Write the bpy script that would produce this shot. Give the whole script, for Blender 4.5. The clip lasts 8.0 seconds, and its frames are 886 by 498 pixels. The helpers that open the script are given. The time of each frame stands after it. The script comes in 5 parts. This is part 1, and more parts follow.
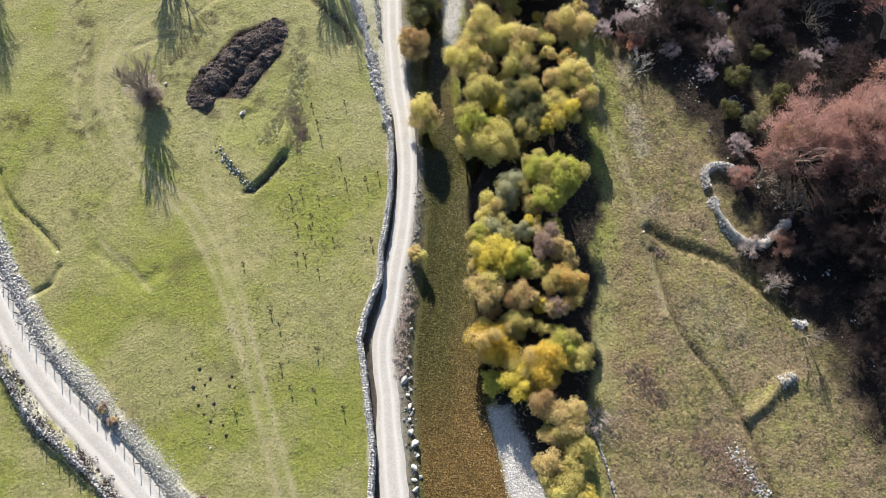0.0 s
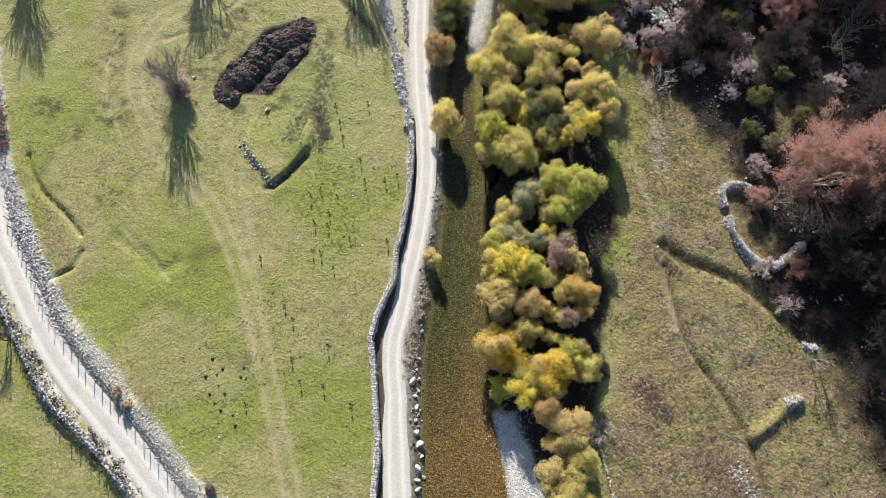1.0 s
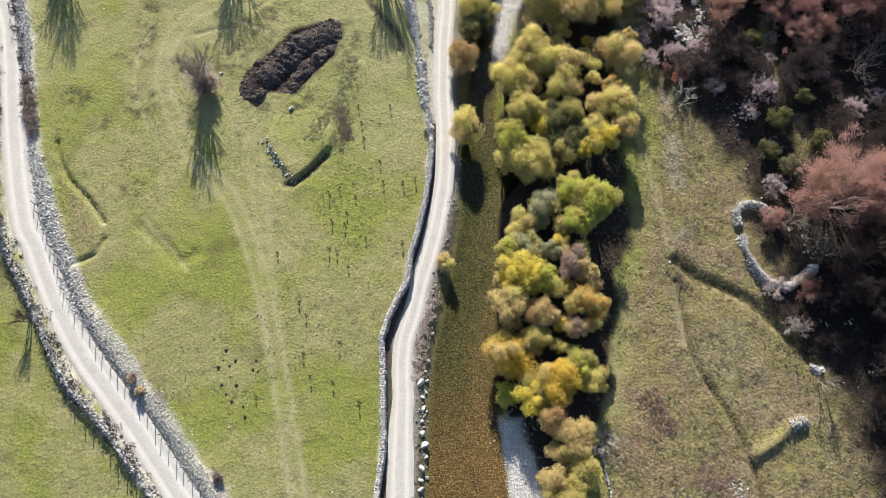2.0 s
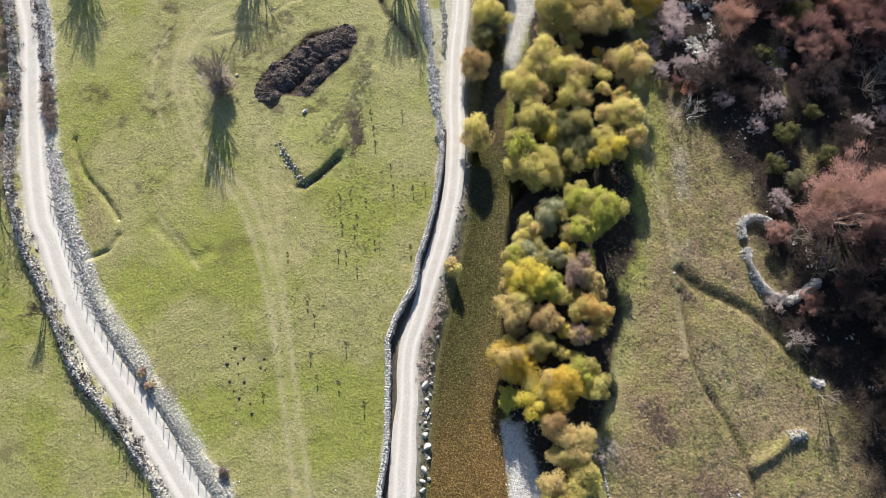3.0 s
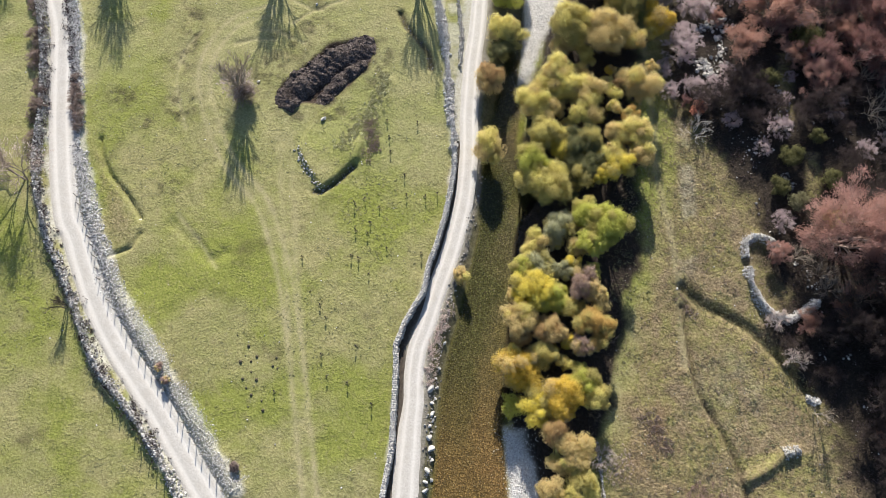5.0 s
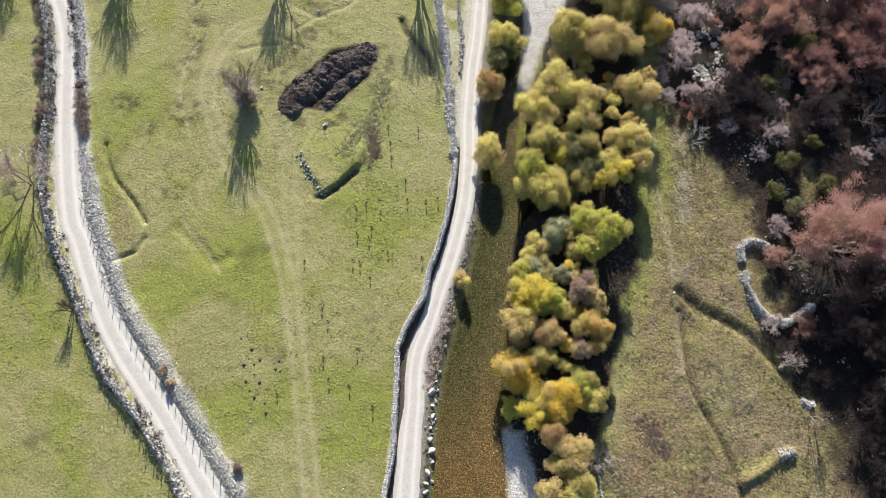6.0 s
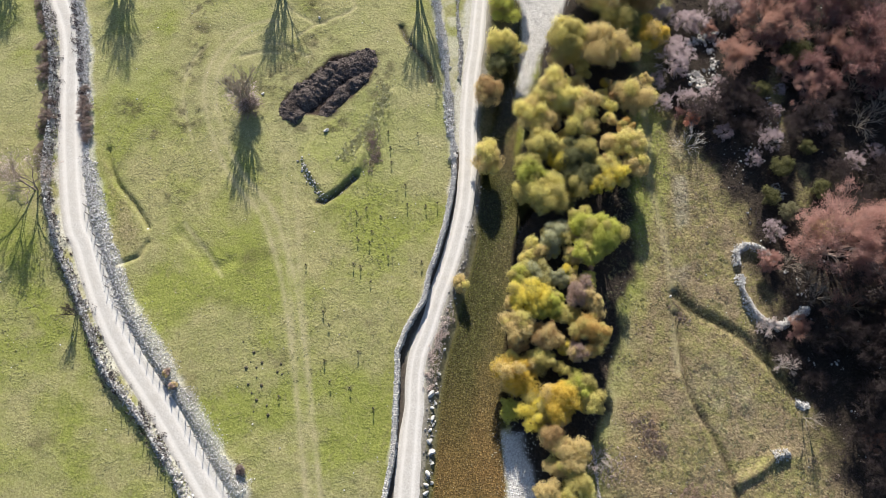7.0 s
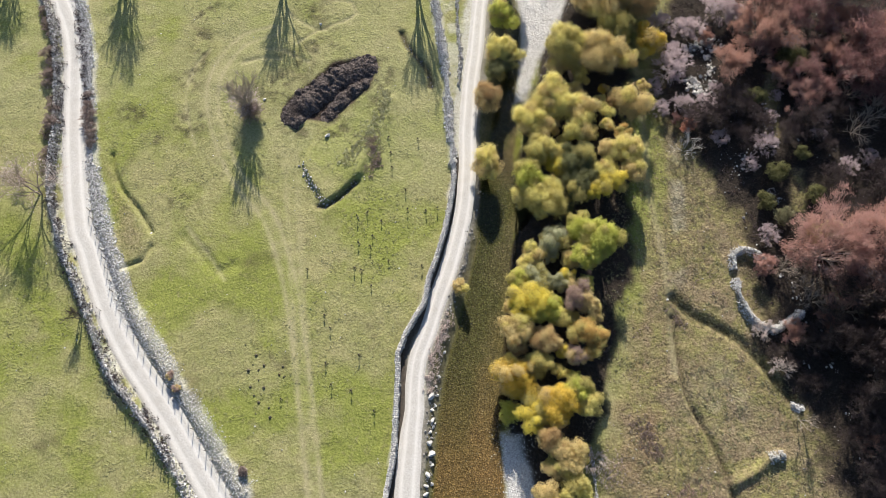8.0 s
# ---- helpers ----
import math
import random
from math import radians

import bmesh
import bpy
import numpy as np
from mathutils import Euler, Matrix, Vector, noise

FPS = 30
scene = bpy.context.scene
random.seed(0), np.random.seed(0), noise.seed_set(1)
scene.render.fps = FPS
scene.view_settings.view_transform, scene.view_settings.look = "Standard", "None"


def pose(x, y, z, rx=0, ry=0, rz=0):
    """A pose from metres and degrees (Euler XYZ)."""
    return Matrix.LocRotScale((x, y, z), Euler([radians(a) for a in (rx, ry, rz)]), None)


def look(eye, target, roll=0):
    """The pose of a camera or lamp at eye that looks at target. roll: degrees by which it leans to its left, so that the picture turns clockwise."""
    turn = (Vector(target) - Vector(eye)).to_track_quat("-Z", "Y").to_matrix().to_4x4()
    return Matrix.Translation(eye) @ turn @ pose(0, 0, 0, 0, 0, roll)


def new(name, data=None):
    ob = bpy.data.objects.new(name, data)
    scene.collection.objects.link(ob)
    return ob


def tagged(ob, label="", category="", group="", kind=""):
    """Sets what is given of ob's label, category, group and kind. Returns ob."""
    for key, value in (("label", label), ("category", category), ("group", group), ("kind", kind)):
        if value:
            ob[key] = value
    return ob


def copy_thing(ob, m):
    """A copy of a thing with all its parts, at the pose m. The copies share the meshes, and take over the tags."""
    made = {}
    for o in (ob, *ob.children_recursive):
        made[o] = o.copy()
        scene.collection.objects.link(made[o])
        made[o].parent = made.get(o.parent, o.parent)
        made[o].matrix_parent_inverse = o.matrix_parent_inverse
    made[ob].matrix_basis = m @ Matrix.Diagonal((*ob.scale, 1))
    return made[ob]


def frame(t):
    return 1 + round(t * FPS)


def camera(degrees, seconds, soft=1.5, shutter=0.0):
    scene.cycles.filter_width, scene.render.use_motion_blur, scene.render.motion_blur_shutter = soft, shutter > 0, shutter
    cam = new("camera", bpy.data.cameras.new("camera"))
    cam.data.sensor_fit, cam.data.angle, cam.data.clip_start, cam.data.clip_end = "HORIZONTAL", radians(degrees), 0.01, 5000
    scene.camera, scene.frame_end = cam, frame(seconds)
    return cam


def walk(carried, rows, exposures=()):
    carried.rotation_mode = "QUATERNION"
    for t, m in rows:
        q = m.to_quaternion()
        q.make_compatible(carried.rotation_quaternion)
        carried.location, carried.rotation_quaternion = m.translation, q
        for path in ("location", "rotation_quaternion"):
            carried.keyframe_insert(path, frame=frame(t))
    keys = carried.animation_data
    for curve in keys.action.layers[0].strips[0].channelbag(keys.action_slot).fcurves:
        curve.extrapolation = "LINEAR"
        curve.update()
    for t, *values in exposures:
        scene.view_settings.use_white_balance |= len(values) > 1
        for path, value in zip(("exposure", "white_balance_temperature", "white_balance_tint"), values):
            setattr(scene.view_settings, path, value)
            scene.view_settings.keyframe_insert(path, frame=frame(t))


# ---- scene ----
cam = camera(63.9, 8.0, soft=0.75)
PATH = [
    (0, (0.012, -0.026, 90.034), (0.017, 0.608, 88.138), 0.93),
    (0.5, (-0.029, -0.026, 90.561), (-0.042, 0.609, 88.664), 0.78),
    (1, (-0.071, -0.026, 91.171), (-0.106, 0.611, 89.276), 0.53),
    (1.5, (-0.114, -0.026, 91.848), (-0.171, 0.611, 89.954), 0.26),
    (3, (-0.249, -0.026, 94.133), (-0.342, 0.611, 92.239), -0.04),
    (3.5, (-0.296, -0.026, 94.936), (-0.397, 0.612, 93.043), -0.07),
    (4, (-0.345, -0.026, 95.744), (-0.455, 0.611, 93.851), -0.05),
    (4.5, (-0.394, -0.026, 96.548), (-0.511, 0.609, 94.656), -0.17),
    (6, (-0.549, -0.026, 98.883), (-0.666, 0.612, 96.992), -0.03),
    (6.5, (-0.603, -0.026, 99.625), (-0.718, 0.614, 97.734), 0.09),
    (7, (-0.658, -0.026, 100.348), (-0.772, 0.615, 98.457), 0.21),
    (7.5, (-0.714, -0.026, 101.052), (-0.828, 0.617, 99.162), 0.33),
    (8, (-0.771, -0.026, 101.741), (-0.883, 0.618, 99.851), 0.42),
]
walk(cam, [(t, look(eye, target, roll)) for t, eye, target, roll in PATH])

# ---------------------------------------------------------------- world, sun, exposure
SUN_ELEV, SUN_FROM = radians(26.5), Vector((-0.215, 0.976, 0.0)).normalized()
world = bpy.data.worlds.new("sky")
scene.world = world
world.use_nodes = True
wn = world.node_tree.nodes
sky = wn.new("ShaderNodeTexSky")
sky.sky_type, sky.sun_disc = "NISHITA", False
sky.ozone_density = 2.4
sky.sun_elevation, sky.sun_rotation = SUN_ELEV, math.atan2(SUN_FROM.x, SUN_FROM.y)
world.node_tree.links.new(sky.outputs[0], wn["Background"].inputs[0])
wn["Background"].inputs[1].default_value = 0.07
sun_data = bpy.data.lights.new("sun", "SUN")
sun_data.energy, sun_data.angle, sun_data.color = 4.4, radians(0.53), (1.0, 0.915, 0.80)
sun = new("sun", sun_data)
sun_way = SUN_FROM * math.cos(SUN_ELEV) + Vector((0, 0, math.sin(SUN_ELEV)))
sun.matrix_world = look(sun_way * 300, (0, 0, 0))
scene.view_settings.exposure = 1.19


# ---------------------------------------------------------------- materials
def ramp_of(nt, src, stops):
    node = nt.nodes.new("ShaderNodeValToRGB")
    el = node.color_ramp.elements
    el[0].position, el[0].color = stops[0][0], (*stops[0][1], 1)
    el[1].position, el[1].color = stops[-1][0], (*stops[-1][1], 1)
    for pos, col in stops[1:-1]:
        e = el.new(pos)
        e.color = (*col, 1)
    nt.links.new(src, node.inputs[0])
    return node.outputs[0]


def noise_of(nt, coord, scale, detail=4.0, rough=0.6, distort=0.0):
    node = nt.nodes.new("ShaderNodeTexNoise")
    node.inputs["Scale"].default_value, node.inputs["Detail"].default_value = scale, detail
    node.inputs["Roughness"].default_value, node.inputs["Distortion"].default_value = rough, distort
    nt.links.new(coord, node.inputs["Vector"])
    return node.outputs[0]


def mix_of(nt, fac, a, b, how="MIX"):
    node = nt.nodes.new("ShaderNodeMix")
    node.data_type, node.blend_type = "RGBA", how
    for sock, val in ((node.inputs[0], fac), (node.inputs[6], a), (node.inputs[7], b)):
        if isinstance(val, (int, float)):
            sock.default_value = val
        elif isinstance(val, tuple):
            sock.default_value = (*val, 1)
        else:
            nt.links.new(val, sock)
    return node.outputs[2]


def math_of(nt, op, a, b=0.0, clamp=False):
    node = nt.nodes.new("ShaderNodeMath")
    node.operation, node.use_clamp = op, clamp
    for sock, val in zip(node.inputs, (a, b)):
        if isinstance(val, (int, float)):
            sock.default_value = val
        else:
            nt.links.new(val, sock)
    return node.outputs[0]


def bump_of(nt, height, strength, distance):
    node = nt.nodes.new("ShaderNodeBump")
    node.inputs["Strength"].default_value, node.inputs["Distance"].default_value = strength, distance
    nt.links.new(height, node.inputs["Height"])
    return node.outputs[0]


def material(name, roughness=0.9):
    m = bpy.data.materials.new(name)
    m.use_nodes = True
    nt = m.node_tree
    p = nt.nodes["Principled BSDF"]
    p.inputs["Roughness"].default_value = roughness
    p.inputs["Specular IOR Level"].default_value = 0.25
    coord = nt.nodes.new("ShaderNodeTexCoord").outputs["Object"]
    return m, nt, p, coord


def island_random(nt):
    return nt.nodes.new("ShaderNodeNewGeometry").outputs["Random Per Island"]


def stone_material(name, dark, mid, light):
    m, nt, p, c = material(name, 0.85)
    tone = ramp_of(nt, island_random(nt), [(0.0, dark), (0.35, mid), (1.0, light)])
    stain = noise_of(nt, c, 3.0, 5)
    col = mix_of(nt, ramp_of(nt, stain, [(0.45, (0, 0, 0)), (0.75, (0.6, 0.6, 0.6))]), tone, mid)
    nt.links.new(col, p.inputs["Base Color"])
    nt.links.new(bump_of(nt, noise_of(nt, c, 14.0, 5), 0.5, 0.05), p.inputs["Normal"])
    return m


def leaf_material(name, a, b, c3):
    """Autumn foliage: each small leaf spray has its own tone, and light passes through it."""
    m, nt, p, c = material(name, 0.75)
    tone = ramp_of(nt, island_random(nt), [(0.0, a), (0.5, b), (1.0, c3)])
    patch = noise_of(nt, c, 0.45, 3)
    col = mix_of(nt, ramp_of(nt, patch, [(0.35, (0, 0, 0)), (0.7, (0.45, 0.45, 0.45))]), tone, a)
    nt.links.new(col, p.inputs["Base Color"])
    tr = nt.nodes.new("ShaderNodeBsdfTranslucent")
    nt.links.new(col, tr.inputs[0])
    mx = nt.nodes.new("ShaderNodeMixShader")
    mx.inputs[0].default_value = 0.6
    nt.links.new(p.outputs[0], mx.inputs[1])
    nt.links.new(tr.outputs[0], mx.inputs[2])
    nt.links.new(mx.outputs[0], nt.nodes["Material Output"].inputs[0])
    return m


def bark_material(name, a, b):
    m, nt, p, c = material(name, 0.9)
    col = ramp_of(nt, noise_of(nt, c, 6.0, 5), [(0.3, a), (0.7, b)])
    nt.links.new(mix_of(nt, 0.35, col, ramp_of(nt, island_random(nt), [(0, a), (1, b)])), p.inputs["Base Color"])
    return m


def autumn(name, r, g, b):
    return leaf_material("leaves_" + name, (1.32 * r, 1.33 * g, 1.7 * b), (1.55 * r, 1.54 * g, 2.05 * b), (1.72 * r, 1.69 * g, 2.35 * b))


LEAVES = {
    "olive": autumn("olive", 0.345, 0.308, 0.092), "lime": autumn("lime", 0.350, 0.362, 0.070), "straw": autumn("straw", 0.470, 0.435, 0.130),
    "gold": autumn("gold", 0.455, 0.352, 0.055), "yellow": autumn("yellow", 0.500, 0.440, 0.075), "tan": autumn("tan", 0.410, 0.338, 0.130),
    "amber": autumn("amber", 0.410, 0.295, 0.085), "brown": autumn("brown", 0.31, 0.222, 0.085), "mauve": autumn("mauve", 0.29, 0.220, 0.145),
    "sage": autumn("sage", 0.31, 0.315, 0.160), "green": autumn("green", 0.13, 0.135, 0.050), "rust": autumn("rust", 0.275, 0.166, 0.102),
    "coral": autumn("coral", 0.315, 0.196, 0.130), "copper": autumn("copper", 0.40, 0.205, 0.110), "crimson": autumn("crimson", 0.172, 0.096, 0.070),
    "pinkgrey": autumn("pinkgrey", 0.38, 0.325, 0.230), "weed": autumn("weed", 0.15, 0.145, 0.065), "moss": autumn("moss", 0.11, 0.11, 0.035),
    "hedge": autumn("hedge", 0.178, 0.142, 0.098), "greytwig": autumn("greytwig", 0.346, 0.293, 0.232), "tuft": autumn("tuft", 0.185, 0.185, 0.085),
    # bracken is near-black: the wood's shade is put into its leaf colour
    "drygrass": autumn("drygrass", 0.190, 0.160, 0.088), "shaded_bracken": autumn("shaded_bracken", 0.046, 0.036, 0.029),
}
BARK = bark_material("bark_dark", (0.05, 0.04, 0.03), (0.13, 0.11, 0.09))
BARK_GREY = bark_material("bark_grey", (0.20, 0.168, 0.14), (0.42, 0.365, 0.30))
BARK_PALE = bark_material("bark_pale", (0.40, 0.37, 0.34), (0.66, 0.62, 0.58))
BARK_RED = bark_material("bark_red", (0.24, 0.17, 0.145), (0.52, 0.42, 0.37))
BARK_BROWN = bark_material("bark_brown", (0.16, 0.122, 0.10), (0.36, 0.29, 0.25))
LIMESTONE = stone_material("limestone_rubble", (0.10, 0.095, 0.09), (0.30, 0.292, 0.285), (0.62, 0.61, 0.605))
WALLSTONE = stone_material("wall_limestone", (0.16, 0.155, 0.15), (0.36, 0.35, 0.33), (0.62, 0.60, 0.57))
SCREE = stone_material("bleached_scree", (0.15, 0.145, 0.14), (0.42, 0.412, 0.405), (0.68, 0.672, 0.665))
RIVERSTONE = stone_material("white_river_gravel", (0.26, 0.255, 0.245), (0.48, 0.475, 0.465), (0.72, 0.715, 0.705))
BOULDER = stone_material("boulder_stone", (0.26, 0.25, 0.24), (0.36, 0.35, 0.335), (0.46, 0.45, 0.43))
BANKSTONE = stone_material("bank_stone", (0.07, 0.065, 0.06), (0.16, 0.15, 0.14), (0.42, 0.41, 0.395))


def ground_material():
    m, nt, p, c = material("meadow_ground", 0.95)
    p.inputs["Specular IOR Level"].default_value = 0.1
    a = nt.nodes.new("ShaderNodeAttribute")
    a.attribute_name = "cover_a"
    b = nt.nodes.new("ShaderNodeAttribute")
    b.attribute_name = "cover_b"
    sa, sb = nt.nodes.new("ShaderNodeSeparateColor"), nt.nodes.new("ShaderNodeSeparateColor")
    nt.links.new(a.outputs["Color"], sa.inputs[0])
    nt.links.new(b.outputs["Color"], sb.inputs[0])
    fine, mid, patch = noise_of(nt, c, 3.0, 6, 0.78), noise_of(nt, c, 0.9, 6, 0.68, 0.6), noise_of(nt, c, 0.07, 4, 0.55)
    big = noise_of(nt, c, 0.22, 4, 0.6, 0.4)
    green = ramp_of(nt, fine, [(0.30, (0.116, 0.118, 0.044)), (0.50, (0.206, 0.208, 0.082)), (0.70, (0.305, 0.300, 0.142))])
    straw = ramp_of(nt, fine, [(0.30, (0.150, 0.138, 0.066)), (0.50, (0.254, 0.236, 0.112)), (0.70, (0.36, 0.332, 0.185))])
    lush = ramp_of(nt, fine, [(0.30, (0.098, 0.116, 0.022)), (0.50, (0.176, 0.198, 0.046)), (0.70, (0.262, 0.282, 0.088))])
    grass = mix_of(nt, ramp_of(nt, big, [(0.40, (0.0,) * 3), (0.62, (0.85,) * 3)]), green, straw)
    grass = mix_of(nt, ramp_of(nt, patch, [(0.46, (0.0,) * 3), (0.58, (0.95,) * 3)]), grass, lush)
    grass = mix_of(nt, ramp_of(nt, mid, [(0.50, (0.0,) * 3), (0.74, (0.7,) * 3)]), grass, ramp_of(nt, fine, [(0.35, (0.065, 0.055, 0.03)), (0.5, (0.15, 0.135, 0.07)), (0.66, (0.26, 0.235, 0.14))]))
    third = nt.nodes.new("ShaderNodeAttribute")
    third.attribute_name = "cover_c"
    sc = nt.nodes.new("ShaderNodeSeparateColor")
    nt.links.new(third.outputs["Color"], sc.inputs[0])
    faded = ramp_of(nt, fine, [(0.30, (0.185, 0.180, 0.085)), (0.50, (0.275, 0.268, 0.138)), (0.70, (0.37, 0.36, 0.21))])
    grass = mix_of(nt, sc.outputs[2], grass, faded)
    mottle = noise_of(nt, c, 0.42, 5, 0.65, 1.0)
    dry_c = ramp_of(nt, fine, [(0.33, (0.085, 0.068, 0.036)), (0.50, (0.196, 0.162, 0.084)), (0.68, (0.335, 0.285, 0.165))])
    dry_g = ramp_of(nt, fine, [(0.33, (0.080, 0.078, 0.028)), (0.50, (0.180, 0.172, 0.066)), (0.68, (0.30, 0.278, 0.122))])
    dry = mix_of(nt, ramp_of(nt, mottle, [(0.40, (0.0,) * 3), (0.60, (1.0,) * 3)]), dry_c, dry_g)
    dry = mix_of(nt, ramp_of(nt, mid, [(0.48, (0.0,) * 3), (0.68, (0.75,) * 3)]), dry, ramp_of(nt, fine, [(0.36, (0.035, 0.026, 0.018)), (0.5, (0.10, 0.075, 0.05)), (0.66, (0.22, 0.17, 0.115))]))
    dry = mix_of(nt, ramp_of(nt, noise_of(nt, c, 0.16, 5, 0.65, 0.8), [(0.46, (0.0,) * 3), (0.60, (0.6,) * 3)]), dry, ramp_of(nt, fine, [(0.34, (0.06, 0.044, 0.03)), (0.52, (0.20, 0.15, 0.105)), (0.68, (0.36, 0.29, 0.215))]))
    russet = ramp_of(nt, fine, [(0.32, (0.090, 0.058, 0.034)), (0.5, (0.185, 0.128, 0.080)), (0.68, (0.31, 0.235, 0.165))])
    pale = ramp_of(nt, fine, [(0.32, (0.125, 0.112, 0.078)), (0.5, (0.235, 0.215, 0.155)), (0.68, (0.38, 0.355, 0.28))])
    dry = mix_of(nt, sc.outputs[0], dry, russet)
    dry = mix_of(nt, sc.outputs[1], dry, lush)
    dry = mix_of(nt, sc.outputs[2], dry, pale)
    col = mix_of(nt, sa.outputs[0], grass, dry)
    track = ramp_of(nt, fine, [(0.3, (0.27, 0.24, 0.14)), (0.7, (0.39, 0.35, 0.22))])
    col = mix_of(nt, sa.outputs[2], col, track)
    # leaf litter, made near-black so that it carries the trees' shade too
    litter_shade = ramp_of(nt, noise_of(nt, c, 4.0, 6, 0.75), [(0.35, (0.014, 0.012, 0.010)), (0.55, (0.036, 0.029, 0.024)), (0.75, (0.095, 0.075, 0.058))])
    col = mix_of(nt, sa.outputs[1], col, litter_shade)
    peb = nt.nodes.new("ShaderNodeTexVoronoi")
    peb.inputs["Scale"].default_value = 6.0
    nt.links.new(c, peb.inputs["Vector"])
    gravel = mix_of(nt, 0.5, ramp_of(nt, peb.outputs["Color"], [(0.1, (0.26, 0.25, 0.24)), (0.9, (0.72, 0.71, 0.69))]),
                    ramp_of(nt, fine, [(0.3, (0.32, 0.31, 0.30)), (0.7, (0.66, 0.65, 0.63))]))
    col = mix_of(nt, sb.outputs[0], col, gravel)
    sep = nt.nodes.new("ShaderNodeSeparateXYZ")
    nt.links.new(c, sep.inputs[0])
    along = math_of(nt, "MULTIPLY", sep.outputs[1], 1 / 60.0, True)
    wobble = math_of(nt, "ADD", along, math_of(nt, "MULTIPLY", math_of(nt, "SUBTRACT", big, 0.5), 0.25), True)
    bed_tone = ramp_of(nt, wobble, [(0.0, (0.215, 0.146, 0.072)), (0.16, (0.175, 0.130, 0.064)), (0.32, (0.130, 0.116, 0.058)),
                                    (0.7, (0.10, 0.095, 0.052)), (1.0, (0.13, 0.10, 0.065))])
    bed_peb = ramp_of(nt, peb.outputs["Color"], [(0.0, (0.45,) * 3), (0.6, (0.95,) * 3), (1.0, (1.9,) * 3)])
    bed_tone = mix_of(nt, sc.outputs[1], bed_tone, (0.078, 0.084, 0.034))
    bed = mix_of(nt, 1.0, bed_tone, bed_peb, "MULTIPLY")
    col = mix_of(nt, sb.outputs[1], col, bed)
    soil = ramp_of(nt, fine, [(0.3, (0.018, 0.013, 0.011)), (0.6, (0.055, 0.040, 0.032)), (0.85, (0.12, 0.085, 0.06))])
    col = mix_of(nt, sb.outputs[2], col, soil)
    nt.links.new(col, p.inputs["Base Color"])
    stony = math_of(nt, "ADD", sb.outputs[0], sb.outputs[1], True)
    h = math_of(nt, "ADD", noise_of(nt, c, 2.8, 6, 0.62), math_of(nt, "MULTIPLY", math_of(nt, "MULTIPLY", peb.outputs["Distance"], stony), 0.3))
    tussock = math_of(nt, "MULTIPLY", noise_of(nt, c, 1.25, 3, 0.55, 0.4), math_of(nt, "MULTIPLY", sa.outputs[0], 0.7))
    h = math_of(nt, "ADD", h, tussock)
    coarse = ramp_of(nt, noise_of(nt, c, 0.35, 4, 0.6, 0.7), [(0.38, (0.35,) * 3), (0.66, (1.0,) * 3)])
    h = math_of(nt, "MULTIPLY", h, math_of(nt, "MAXIMUM", coarse, math_of(nt, "MAXIMUM", sa.outputs[0], stony)))
    h = math_of(nt, "MULTIPLY", h, math_of(nt, "SUBTRACT", 1.0, math_of(nt, "MULTIPLY", sa.outputs[2], 0.9), True))
    nt.links.new(bump_of(nt, h, 0.9, 0.22), p.inputs["Normal"])
    return m


def gravel_road_material():
    m, nt, p, c = material("white_gravel", 0.9)
    a = nt.nodes.new("ShaderNodeAttribute")
    a.attribute_name = "rut"
    fine, mid = noise_of(nt, c, 4.0, 6, 0.75), noise_of(nt, c, 0.7, 4)
    base = ramp_of(nt, fine, [(0.25, (0.31, 0.295, 0.27)), (0.5, (0.45, 0.435, 0.41)), (0.8, (0.60, 0.585, 0.56))])
    base = mix_of(nt, ramp_of(nt, mid, [(0.4, (0,) * 3), (0.75, (0.6,) * 3)]), base, (0.37, 0.345, 0.31))
    worn = mix_of(nt, 0.55, base, (0.66, 0.645, 0.615))
    col = mix_of(nt, a.outputs["Fac"], base, worn)
    nt.links.new(col, p.inputs["Base Color"])
    nt.links.new(bump_of(nt, fine, 0.6, 0.05), p.inputs["Normal"])
    return m


def water_material():
    m = bpy.data.materials.new("river_water")
    m.use_nodes = True
    nt = m.node_tree
    nt.nodes.remove(nt.nodes["Principled BSDF"])
    c = nt.nodes.new("ShaderNodeTexCoord").outputs["Object"]
    see, gloss, mx, fr = (nt.nodes.new("ShaderNode" + k) for k in ("BsdfTransparent", "BsdfGlossy", "MixShader", "Fresnel"))
    see.inputs[0].default_value = (0.80, 0.78, 0.66, 1)
    gloss.inputs["Roughness"].default_value = 0.05
    fr.inputs["IOR"].default_value = 1.33
    b = bump_of(nt, noise_of(nt, c, 2.2, 4, 0.6, 0.8), 0.35, 0.05)
    nt.links.new(b, gloss.inputs["Normal"])
    nt.links.new(b, fr.inputs["Normal"])
    nt.links.new(fr.outputs[0], mx.inputs[0])
    nt.links.new(see.outputs[0], mx.inputs[1])
    nt.links.new(gloss.outputs[0], mx.inputs[2])
    nt.links.new(mx.outputs[0], nt.nodes["Material Output"].inputs[0])
    return m


def soil_material(name, a, b, c3):
    m, nt, p, c = material(name, 0.95)
    col = ramp_of(nt, noise_of(nt, c, 4.5, 7, 0.8), [(0.34, a), (0.52, b), (0.70, c3)])
    nt.links.new(col, p.inputs["Base Color"])
    nt.links.new(bump_of(nt, noise_of(nt, c, 3.5, 7, 0.75), 1.0, 0.35), p.inputs["Normal"])
    return m


